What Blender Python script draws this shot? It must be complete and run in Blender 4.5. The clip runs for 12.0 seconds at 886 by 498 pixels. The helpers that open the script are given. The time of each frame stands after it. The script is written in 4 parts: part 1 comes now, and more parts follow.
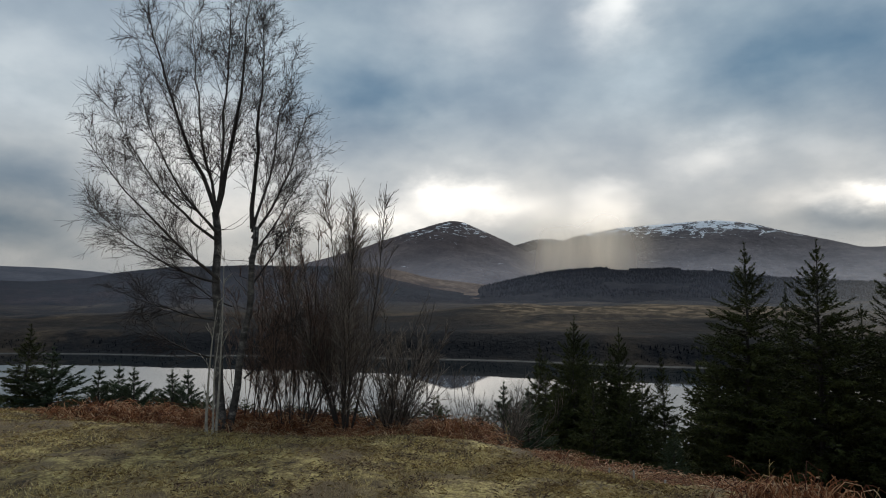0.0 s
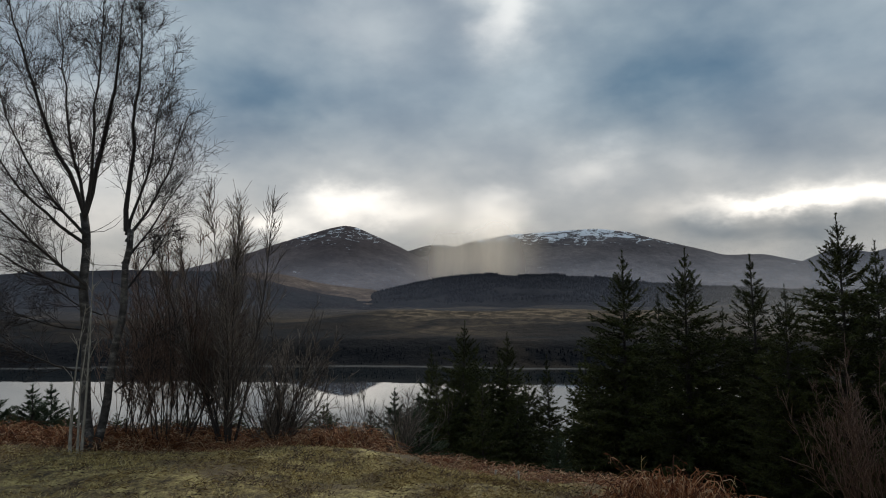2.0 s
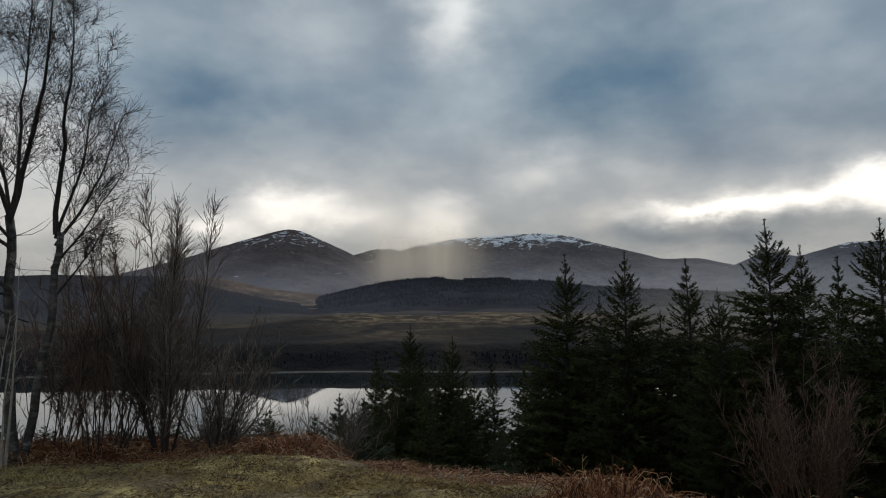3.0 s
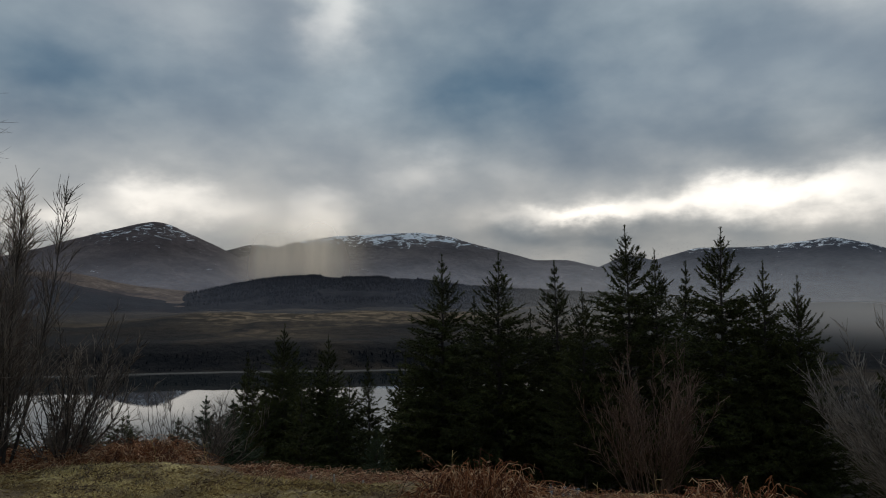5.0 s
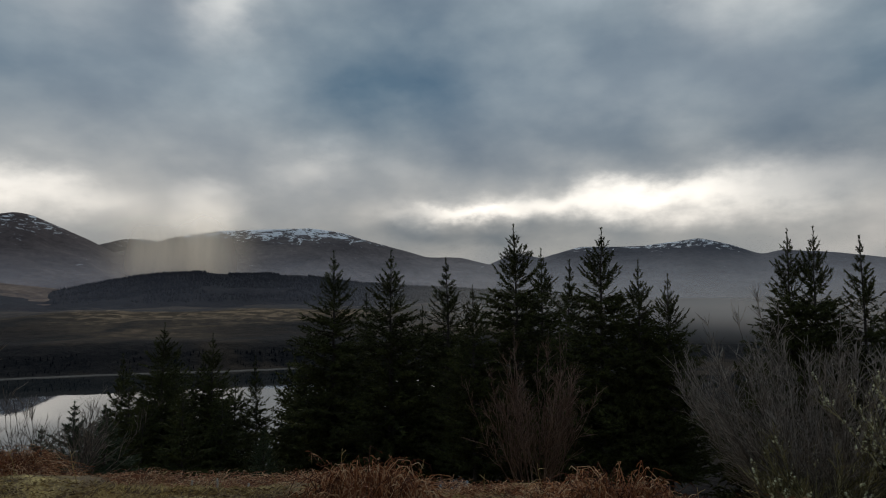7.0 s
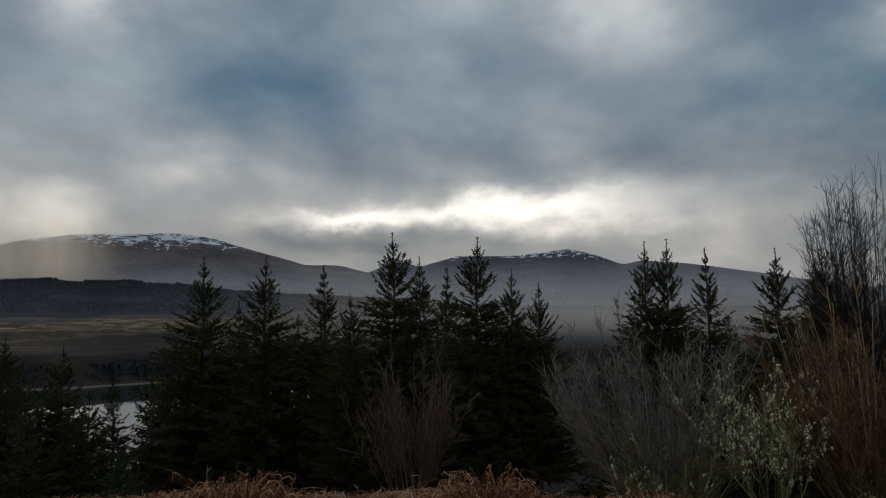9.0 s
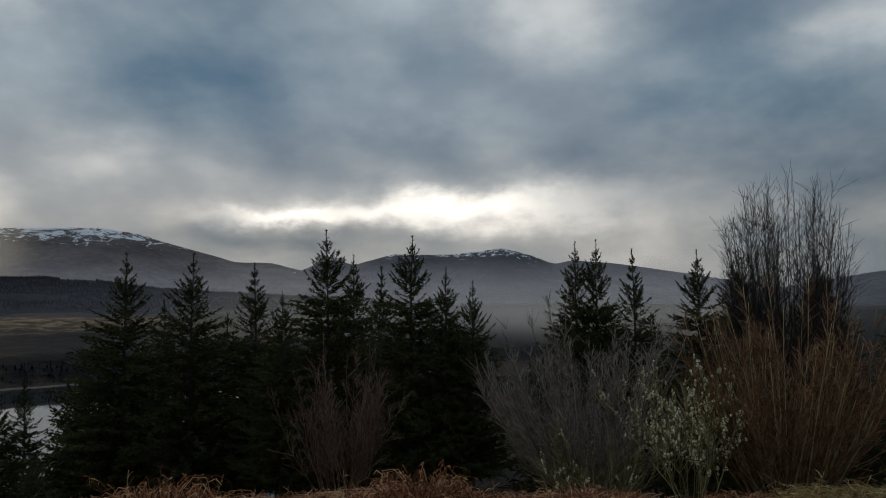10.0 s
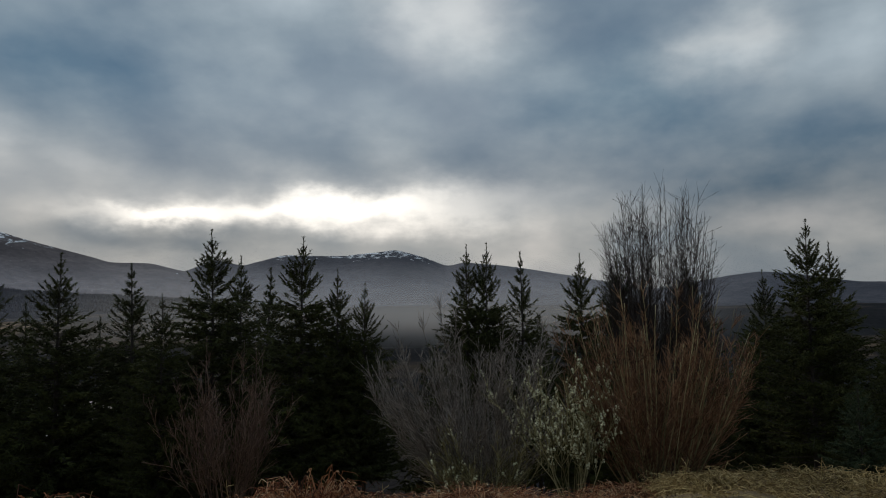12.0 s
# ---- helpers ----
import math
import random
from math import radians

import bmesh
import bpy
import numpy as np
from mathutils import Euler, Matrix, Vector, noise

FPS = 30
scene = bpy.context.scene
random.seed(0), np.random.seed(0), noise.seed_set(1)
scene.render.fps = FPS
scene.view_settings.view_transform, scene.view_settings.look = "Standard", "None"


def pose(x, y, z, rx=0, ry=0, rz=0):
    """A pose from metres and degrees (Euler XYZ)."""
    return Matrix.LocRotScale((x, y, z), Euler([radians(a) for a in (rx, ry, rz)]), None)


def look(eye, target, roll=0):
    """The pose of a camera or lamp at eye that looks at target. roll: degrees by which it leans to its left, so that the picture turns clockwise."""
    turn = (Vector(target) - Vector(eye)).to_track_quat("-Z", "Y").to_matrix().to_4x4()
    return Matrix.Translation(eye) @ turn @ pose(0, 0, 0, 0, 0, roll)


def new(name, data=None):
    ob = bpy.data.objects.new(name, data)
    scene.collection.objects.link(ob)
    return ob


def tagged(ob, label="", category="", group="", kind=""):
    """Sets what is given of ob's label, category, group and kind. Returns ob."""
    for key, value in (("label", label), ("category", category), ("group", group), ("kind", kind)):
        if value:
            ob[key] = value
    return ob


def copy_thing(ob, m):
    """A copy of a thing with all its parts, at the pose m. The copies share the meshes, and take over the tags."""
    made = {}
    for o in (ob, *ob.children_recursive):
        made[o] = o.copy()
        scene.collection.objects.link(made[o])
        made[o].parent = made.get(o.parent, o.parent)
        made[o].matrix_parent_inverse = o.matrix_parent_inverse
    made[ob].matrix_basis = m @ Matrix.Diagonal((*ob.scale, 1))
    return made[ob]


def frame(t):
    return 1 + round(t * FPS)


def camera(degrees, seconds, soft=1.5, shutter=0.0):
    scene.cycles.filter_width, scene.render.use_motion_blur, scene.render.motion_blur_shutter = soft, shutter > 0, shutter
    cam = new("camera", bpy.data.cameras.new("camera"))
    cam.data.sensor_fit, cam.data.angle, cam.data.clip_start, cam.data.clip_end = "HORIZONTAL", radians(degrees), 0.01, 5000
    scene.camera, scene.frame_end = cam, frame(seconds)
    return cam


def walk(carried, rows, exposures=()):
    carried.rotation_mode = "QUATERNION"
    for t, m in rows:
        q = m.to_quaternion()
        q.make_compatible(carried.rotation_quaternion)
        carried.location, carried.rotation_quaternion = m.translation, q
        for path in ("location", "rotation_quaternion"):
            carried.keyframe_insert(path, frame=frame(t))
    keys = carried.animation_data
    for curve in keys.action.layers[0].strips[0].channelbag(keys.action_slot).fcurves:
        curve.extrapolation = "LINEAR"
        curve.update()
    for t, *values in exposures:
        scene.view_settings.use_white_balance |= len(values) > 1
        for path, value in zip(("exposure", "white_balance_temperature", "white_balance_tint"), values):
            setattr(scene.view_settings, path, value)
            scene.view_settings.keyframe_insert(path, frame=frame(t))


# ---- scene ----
cam = camera(69.26, 12.0, soft=1.05)
EYE = 1.65
# seconds, x, y, rise, yaw, pitch, lean to the right
ROWS = [
    (0.0, 0.000, 0.000, 0.000, 0.00, 3.74, 0.02),
    (0.5, 0.007, 0.007, 0.004, -2.54, 3.83, 0.04),
    (1.0, 0.017, 0.014, 0.005, -5.06, 3.94, 0.12),
    (1.5, 0.025, 0.021, 0.006, -7.02, 4.02, 0.12),
    (2.0, 0.035, 0.022, 0.007, -9.53, 4.21, 0.24),
    (2.5, 0.039, 0.019, 0.009, -11.80, 4.36, 0.35),
    (3.0, 0.044, 0.011, 0.009, -14.36, 4.54, 0.56),
    (5.0, 0.066, -0.023, 0.011, -25.14, 4.34, 0.18),
    (5.5, 0.065, -0.028, 0.014, -27.38, 4.22, -0.10),
    (6.0, 0.065, -0.033, 0.015, -30.07, 4.17, -0.29),
    (6.5, 0.065, -0.039, 0.015, -32.47, 4.02, -0.01),
    (8.5, 0.084, -0.060, 0.012, -42.26, 4.64, 0.52),
    (9.0, 0.090, -0.063, 0.011, -45.42, 4.70, 0.44),
    (9.5, 0.092, -0.062, 0.009, -48.20, 4.62, 0.44),
    (10.0, 0.094, -0.063, 0.007, -51.23, 4.53, 0.33),
    (10.5, 0.096, -0.065, 0.007, -53.86, 4.38, 0.41),
    (11.0, 0.097, -0.069, 0.010, -56.48, 4.39, 0.50),
    (11.5, 0.098, -0.076, 0.014, -58.52, 4.48, 0.56),
    (12.0, 0.097, -0.084, 0.015, -60.74, 4.61, 0.55),
]
walk(cam, [(t, pose(x, y, EYE + z, 0, 0, yaw) @ pose(0, 0, 0, 90 + pitch) @ pose(0, 0, 0, 0, 0, -roll))
           for t, x, y, z, yaw, pitch, roll in ROWS], exposures=[(0.0, 0.40), (1.5, 0.27), (3.0, 0.09), (5.5, -0.12), (9.0, -0.18), (12.0, 0.0)])

# ---- sky and light ----
SUN_AZ, SUN_EL = 14.0, 36.0


class Nodes:
    """Short hand for building a node tree."""

    def __init__(self, tree):
        self.tree = tree
        tree.nodes.clear()

    def add(self, kind, **values):
        node = self.tree.nodes.new(kind)
        for key, value in values.items():
            setattr(node, key, value)
        return node

    def link(self, a, b):
        self.tree.links.new(a, b)

    def put(self, socket, value):
        if isinstance(value, bpy.types.NodeSocket):
            self.link(value, socket)
        else:
            socket.default_value = value

    def math(self, op, a, b=0.0, c=0.0):
        node = self.add("ShaderNodeMath", operation=op)
        for n, value in enumerate((a, b, c)):
            self.put(node.inputs[n], value)
        return node.outputs[0]

    def noise(self, vector, scale, detail=6.0, rough=0.55, distort=0.0):
        node = self.add("ShaderNodeTexNoise")
        if vector is not None:
            self.link(vector, node.inputs["Vector"])
        for key, value in (("Scale", scale), ("Detail", detail), ("Roughness", rough), ("Distortion", distort)):
            node.inputs[key].default_value = value
        return node.outputs["Fac"]

    def mix(self, fac, a, b, kind="MIX"):
        node = self.add("ShaderNodeMix", data_type="RGBA", blend_type=kind)
        self.put(node.inputs[0], fac)
        self.put(node.inputs[6], a if isinstance(a, bpy.types.NodeSocket) else (*a, 1))
        self.put(node.inputs[7], b if isinstance(b, bpy.types.NodeSocket) else (*b, 1))
        return node.outputs[2]

    def ramp(self, fac, stops):
        node = self.add("ShaderNodeValToRGB")
        els = node.color_ramp.elements
        while len(els) < len(stops):
            els.new(0.5)
        for el, (at, colour) in zip(els, stops):
            el.position, el.color = at, (*colour, 1)
        self.put(node.inputs[0], fac)
        return node.outputs[0]

    def smooth(self, value, low, high):
        node = self.add("ShaderNodeMapRange", interpolation_type="SMOOTHSTEP")
        for n, v in enumerate((value, low, high, 0.0, 1.0)):
            self.put(node.inputs[n], v)
        return node.outputs[0]


world = bpy.data.worlds.new("overcast_sky")
scene.world = world
world.use_nodes = True
W = Nodes(world.node_tree)
way = W.add("ShaderNodeTexCoord").outputs["Generated"]
split = W.add("ShaderNodeSeparateXYZ")
W.link(way, split.inputs[0])
sx, sy, sz = split.outputs
azimuth = W.math("MULTIPLY", W.math("ARCTAN2", sx, sy), 57.2958)
height = W.math("MULTIPLY", W.math("ARCSINE", sz), 57.2958)
# the cloud deck seen in perspective: far cloud is crowded towards the horizon
lift = W.math("ADD", W.math("MAXIMUM", sz, 0.0), 0.42)
deck = W.add("ShaderNodeCombineXYZ")
W.link(W.math("DIVIDE", sx, lift), deck.inputs[0])
W.link(W.math("DIVIDE", sy, lift), deck.inputs[1])
deck.inputs[2].default_value = 3.7
deck = deck.outputs[0]
billow_at = W.add("ShaderNodeCombineXYZ")
W.link(W.math("DIVIDE", azimuth, 10.0), billow_at.inputs[0])
W.link(W.math("DIVIDE", height, 6.0), billow_at.inputs[1])
billow_at = billow_at.outputs[0]
wobble = W.math("MULTIPLY", W.math("SUBTRACT", W.noise(billow_at, 1.2, 5.0, 0.5), 0.5), 12.0)
wobble2 = W.math("MULTIPLY", W.math("SUBTRACT", W.noise(billow_at, 1.6, 6.0, 0.55), 0.5), 5.0)
warped_az = W.math("ADD", azimuth, wobble)
warped_el = W.math("ADD", height, wobble2)


def cloud_gap(az, el, wide, tall, strength):
    """A thin place in the cloud: brightness that falls off softly round a direction."""
    u = W.math("DIVIDE", W.math("SUBTRACT", warped_az, az), wide)
    v = W.math("DIVIDE", W.math("SUBTRACT", warped_el, el), tall)
    q = W.math("ADD", W.math("MULTIPLY", u, u), W.math("MULTIPLY", v, v))
    return W.math("MULTIPLY", W.math("EXPONENT", W.math("MULTIPLY", q, -1.0)), strength)


big = W.noise(deck, 2.0, 3.0, 0.45)
fine = W.noise(deck, 6.0, 5.0, 0.5)
billow = W.noise(billow_at, 0.75, 5.0, 0.5)
cover = W.math("ADD", W.math("ADD", W.math("MULTIPLY", big, 0.38), W.math("MULTIPLY", fine, 0.12)), W.math("MULTIPLY", billow, 0.50))
cloud = W.ramp(cover, [(0.34, (0.13, 0.18, 0.235)), (0.45, (0.205, 0.255, 0.30)), (0.54, (0.30, 0.345, 0.375)), (0.66, (0.47, 0.51, 0.53))])
GAPS = [(0.0, 8.2, 4.0, 1.5, 0.62), (-5.5, 5.9, 4.0, 1.2, 0.55), (5.0, 7.2, 3.5, 1.6, 0.30), (14.5, 7.2, 4.0, 1.8, 0.42), (15.3, 24.5, 3.2, 3.2, 0.42),
        (36.5, 7.3, 4.5, 0.7, 0.62), (45.0, 7.7, 10.0, 1.1, 0.50), (57.0, 7.9, 14.0, 1.5, 0.38), (-20.0, 11.5, 8.0, 4.5, 0.36), (-35.0, 5.0, 12.0, 4.0, -0.17), (61.0, 25.0, 6.0, 4.0, 0.38), (50.0, 17.0, 10.0, 4.0, 0.06)]
GAPS += [(-26.0, 8.0, 12.0, 5.0, 0.04), (-30.0, 21.0, 14.0, 7.0, 0.08), (53.0, 8.6, 6.0, 0.9, 0.42), (50.0, 9.0, 16.0, 3.0, 0.12), (90.0, 9.0, 10.0, 4.5, -0.16), (64.0, 9.8, 6.0, 1.4, 0.14), (62.0, 16.0, 7.0, 4.0, 0.06), (85.5, 20.5, 4.0, 2.5, 0.26), (22.5, 11.0, 3.5, 1.8, 0.22), (2.0, 23.0, 6.0, 3.0, 0.12), (-33.0, 17.5, 5.0, 1.8, 0.10), (5.0, 9.0, 24.0, 5.0, 0.09),
         (-7.0, 16.5, 7.0, 3.5, -0.09), (27.0, 16.0, 9.0, 4.5, -0.07), (29.0, 20.0, 9.0, 5.0, -0.06), (38.0, 5.2, 9.0, 1.1, -0.14), (56.0, 5.6, 12.0, 1.0, -0.04), (79.0, 16.5, 7.0, 4.0, -0.09), (56.0, 13.0, 12.0, 2.5, -0.05), (-36.0, 11.0, 6.0, 3.5, -0.06)]
glow = 0.0
for gap in GAPS:
    glow = W.math("ADD", glow, cloud_gap(*gap))
sky = W.add("ShaderNodeTexSky", sky_type="NISHITA", sun_disc=False, sun_elevation=radians(SUN_EL), sun_rotation=radians(SUN_AZ))
blue = W.mix(1.0, sky.outputs[0], (0.05, 0.05, 0.05), "MULTIPLY")
base = W.mix(0.12, cloud, blue)
base = W.mix(1.0, base, W.mix(W.smooth(height, 5.0, 19.0), (1.20, 1.06, 0.97), (0.93, 1.0, 1.05)), "MULTIPLY")
warm = W.add("ShaderNodeVectorMath", operation="SCALE")
warm.inputs[0].default_value = (1.0, 0.91, 0.79)
W.link(glow, warm.inputs["Scale"])
added = W.add("ShaderNodeVectorMath", operation="ADD")
W.link(base, added.inputs[0])
W.link(warm.outputs[0], added.inputs[1])
kept = W.add("ShaderNodeVectorMath", operation="MAXIMUM")
W.link(added.outputs[0], kept.inputs[0])
kept.inputs[1].default_value = (0.08, 0.10, 0.12)
lit = kept.outputs[0]
out = W.add("ShaderNodeBackground")
W.link(lit, out.inputs[0])
out.inputs[1].default_value = 1.0
W.link(out.outputs[0], W.add("ShaderNodeOutputWorld").inputs[0])

sun = new("sun", bpy.data.lights.new("sun", "SUN"))
sun.data.energy, sun.data.angle, sun.data.color = 1.0, radians(16), (1.0, 0.93, 0.82)
sun_way = Vector((math.sin(radians(SUN_AZ)) * math.cos(radians(SUN_EL)), math.cos(radians(SUN_AZ)) * math.cos(radians(SUN_EL)), math.sin(radians(SUN_EL))))
sun.matrix_world = look(sun_way * 50, (0, 0, 0))


# ---- materials ----
def material(name, stops, scale=4.0, rough=0.8, bump=0.3, bump_scale=30.0, stretch=(1, 1, 1), per_piece=0.0, patches=None, gloss=0.3):
    """A rough natural surface: colour from noise at two scales, fine relief, and some change from piece to piece."""
    m = bpy.data.materials.new(name)
    m.use_nodes = True
    n = Nodes(m.node_tree)
    place = n.add("ShaderNodeMapping")
    place.inputs["Scale"].default_value = stretch
    n.link(n.add("ShaderNodeTexCoord").outputs["Object"], place.inputs[0])
    at = place.outputs[0]
    fac = n.math("ADD", n.math("MULTIPLY", n.noise(at, scale, 8.0, 0.6), 0.6), n.math("MULTIPLY", n.noise(at, scale * 7.3, 6.0, 0.6), 0.4))
    if per_piece:
        rand = n.add("ShaderNodeNewGeometry").outputs["Random Per Island"]
        fac = n.math("ADD", fac, n.math("MULTIPLY", n.math("SUBTRACT", rand, 0.5), per_piece))
    colour = n.ramp(fac, stops)
    if patches:
        scale2, low, high, tone = patches
        colour = n.mix(n.smooth(n.noise(at, scale2, 5.0, 0.6, 0.4), low, high), colour, tone)
    shader = n.add("ShaderNodeBsdfPrincipled")
    n.link(colour, shader.inputs["Base Color"])
    shader.inputs["Roughness"].default_value = rough
    shader.inputs["Specular IOR Level"].default_value = gloss
    if bump:
        b = n.add("ShaderNodeBump")
        b.inputs["Strength"].default_value = bump
        b.inputs["Distance"].default_value = 1.0 / bump_scale
        n.link(n.noise(at, bump_scale, 6.0, 0.65), b.inputs["Height"])
        n.link(b.outputs[0], shader.inputs["Normal"])
    n.link(shader.outputs[0], n.add("ShaderNodeOutputMaterial").inputs[0])
    return m


def snowy(name, rock, low_z, high_z, amount):
    """Mountain side: heather and rock with snow lying in streaks near the top."""
    m = bpy.data.materials.new(name)
    m.use_nodes = True
    n = Nodes(m.node_tree)
    at = n.add("ShaderNodeTexCoord").outputs["Object"]
    xyz = n.add("ShaderNodeSeparateXYZ")
    n.link(at, xyz.inputs[0])
    fac = n.math("ADD", n.math("MULTIPLY", n.noise(at, 0.004, 8.0, 0.6), 0.6), n.math("MULTIPLY", n.noise(at, 0.03, 8.0, 0.6), 0.4))
    ground = n.ramp(fac, rock)
    high = n.smooth(xyz.outputs[2], low_z, high_z)
    drift = n.add("ShaderNodeMapping")
    drift.inputs["Scale"].default_value = (1.0, 1.0, 2.2)
    n.link(at, drift.inputs[0])
    lie = n.math("ADD", n.noise(drift.outputs[0], 0.016, 8.0, 0.74, 0.9), n.math("MULTIPLY", high, amount))
    snow = n.smooth(lie, 0.66, 0.72)
    shader = n.add("ShaderNodeBsdfPrincipled")
    n.link(n.mix(snow, ground, (0.78, 0.81, 0.86)), shader.inputs["Base Color"])
    shader.inputs["Roughness"].default_value = 0.9
    shader.inputs["Specular IOR Level"].default_value = 0.05
    b = n.add("ShaderNodeBump")
    b.inputs["Strength"].default_value, b.inputs["Distance"].default_value = 0.6, 20.0
    n.link(n.noise(at, 0.02, 8.0, 0.65), b.inputs["Height"])
    n.link(b.outputs[0], shader.inputs["Normal"])
    n.link(shader.outputs[0], n.add("ShaderNodeOutputMaterial").inputs[0])
    return m


TURF = material("mossy_turf", [(0.38, (0.052, 0.036, 0.023)), (0.45, (0.149, 0.106, 0.052)), (0.53, (0.345, 0.259, 0.109)), (0.61, (0.644, 0.517, 0.218))], 3.6, 0.95, 1.0, 11.0, patches=(0.7, 0.46, 0.60, (0.19, 0.137, 0.08)))
DEADLEAF = material("dark_plant_litter", [(0.3, (0.066, 0.044, 0.031)), (0.5, (0.165, 0.106, 0.066)), (0.7, (0.352, 0.242, 0.154))], 3.0, 0.9, 0.0, per_piece=0.4)
GRASS = material("grass_blades", [(0.32, (0.157, 0.11, 0.034)), (0.44, (0.414, 0.297, 0.095)), (0.56, (0.672, 0.504, 0.202)), (0.72, (0.85, 0.717, 0.392))], 3.2, 0.8, 0.0, per_piece=0.3, patches=(0.7, 0.46, 0.60, (0.32, 0.23, 0.125)))


def moor_material():
    """Dark heather moor with a belt of bleached grass on its upper shelf across the loch."""
    m = bpy.data.materials.new("moorland")
    m.use_nodes = True
    n = Nodes(m.node_tree)
    at = n.add("ShaderNodeTexCoord").outputs["Object"]
    xyz = n.add("ShaderNodeSeparateXYZ")
    n.link(at, xyz.inputs[0])
    fac = n.math("ADD", n.math("MULTIPLY", n.noise(at, 0.0055, 8.0, 0.6), 0.6), n.math("MULTIPLY", n.noise(at, 0.04, 8.0, 0.65), 0.4))
    colour = n.ramp(fac, [(0.35, (0.012, 0.011, 0.013)), (0.48, (0.026, 0.022, 0.020)), (0.58, (0.058, 0.045, 0.034)), (0.70, (0.16, 0.115, 0.08))])
    colour = n.mix(n.smooth(n.noise(at, 0.004, 5.0, 0.6, 0.4), 0.46, 0.54), colour, (0.013, 0.014, 0.017))
    away = n.math("SQRT", n.math("ADD", n.math("MULTIPLY", xyz.outputs[0], xyz.outputs[0]), n.math("MULTIPLY", xyz.outputs[1], xyz.outputs[1])))
    ragged = n.math("ADD", away, n.math("MULTIPLY", n.math("SUBTRACT", n.noise(at, 0.012, 5.0, 0.6), 0.5), 260.0))
    belt = n.math("MULTIPLY", n.smooth(ragged, 1030.0, 1210.0), n.math("SUBTRACT", 1.0, n.smooth(ragged, 1330.0, 1390.0)))
    side = n.math("DIVIDE", xyz.outputs[0], away)
    belt = n.math("MULTIPLY", belt, n.math("MULTIPLY", n.smooth(side, 0.02, 0.12), n.math("SUBTRACT", 1.0, n.smooth(side, 0.42, 0.56))))
    tufts = n.smooth(n.noise(at, 0.03, 7.0, 0.68, 0.6), 0.44, 0.62)
    bleached = n.mix(tufts, (0.055, 0.042, 0.030), (0.24, 0.175, 0.115))
    shader = n.add("ShaderNodeBsdfPrincipled")
    n.link(n.mix(belt, colour, bleached), shader.inputs["Base Color"])
    shader.inputs["Roughness"].default_value = 0.95
    shader.inputs["Specular IOR Level"].default_value = 0.05
    b = n.add("ShaderNodeBump")
    b.inputs["Strength"].default_value, b.inputs["Distance"].default_value = 0.6, 12.0
    n.link(n.noise(at, 0.05, 6.0, 0.65), b.inputs["Height"])
    n.link(b.outputs[0], shader.inputs["Normal"])
    n.link(shader.outputs[0], n.add("ShaderNodeOutputMaterial").inputs[0])
    return m


MOOR = moor_material()
SPUR = material("bleached_hill_grass", [(0.36, (0.06, 0.044, 0.041)), (0.5, (0.145, 0.102, 0.078)), (0.62, (0.289, 0.212, 0.156))], 0.008, 0.95, 0.6, 0.05, gloss=0.03)
# blue tint in the forest colour stands in for haze
FOREST = material("far_conifer_forest", [(0.35, (0.005, 0.007, 0.011)), (0.5, (0.008, 0.010, 0.016)), (0.65, (0.016, 0.017, 0.022))], 0.01, 0.95, 1.0, 0.12, gloss=0.03)
HEATHER = material("heather_hillside", [(0.35, (0.009, 0.010, 0.015)), (0.5, (0.017, 0.016, 0.021)), (0.62, (0.040, 0.030, 0.031)), (0.72, (0.075, 0.055, 0.050))], 0.006, 0.95, 0.8, 0.06, patches=(0.0035, 0.47, 0.56, (0.013, 0.015, 0.02)), gloss=0.03)
# mountain colours carry distance haze: rock lifted paler, the farthest tinted blue-grey
PEAK = snowy("snow_streaked_peak", [(0.35, (0.051, 0.041, 0.045)), (0.5, (0.084, 0.068, 0.073)), (0.65, (0.14, 0.113, 0.113))], 200.0, 440.0, 0.13)
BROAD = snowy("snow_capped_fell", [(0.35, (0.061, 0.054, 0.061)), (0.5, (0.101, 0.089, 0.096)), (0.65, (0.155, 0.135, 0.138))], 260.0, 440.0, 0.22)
HAZYHILL = snowy("haze_tinted_fell", [(0.35, (0.046, 0.050, 0.064)), (0.5, (0.068, 0.071, 0.088)), (0.65, (0.10, 0.10, 0.115))], 240.0, 350.0, 0.20)
SHINGLE = material("pale_shingle", [(0.35, (0.045, 0.042, 0.042)), (0.65, (0.12, 0.115, 0.108))], 0.05, 0.9, 0.4, 1.0)
BARK = material("dark_bark", [(0.3, (0.019, 0.016, 0.014)), (0.5, (0.049, 0.04, 0.036)), (0.7, (0.104, 0.091, 0.081))], 9.0, 0.85, 0.6, 60.0, (1, 1, 0.3))
BIRCH = material("birch_bark", [(0.40, (0.03, 0.026, 0.024)), (0.52, (0.085, 0.075, 0.07)), (0.62, (0.26, 0.235, 0.21)), (0.72, (0.45, 0.42, 0.38))], 7.0, 0.7, 0.5, 50.0, (1, 1, 2.2))
PALE = material("pale_dead_stem", [(0.35, (0.2, 0.17, 0.14)), (0.6, (0.5, 0.45, 0.38))], 12.0, 0.8, 0.3, 60.0)
TWIG = material("birch_twigs", [(0.35, (0.015, 0.01, 0.01)), (0.65, (0.036, 0.025, 0.022))], 5.0, 0.7, 0.0, per_piece=0.3)
REDTWIG = material("red_brown_twigs", [(0.3, (0.069, 0.04, 0.031)), (0.5, (0.131, 0.079, 0.059)), (0.7, (0.237, 0.156, 0.115))], 4.0, 0.7, 0.0, per_piece=0.4)
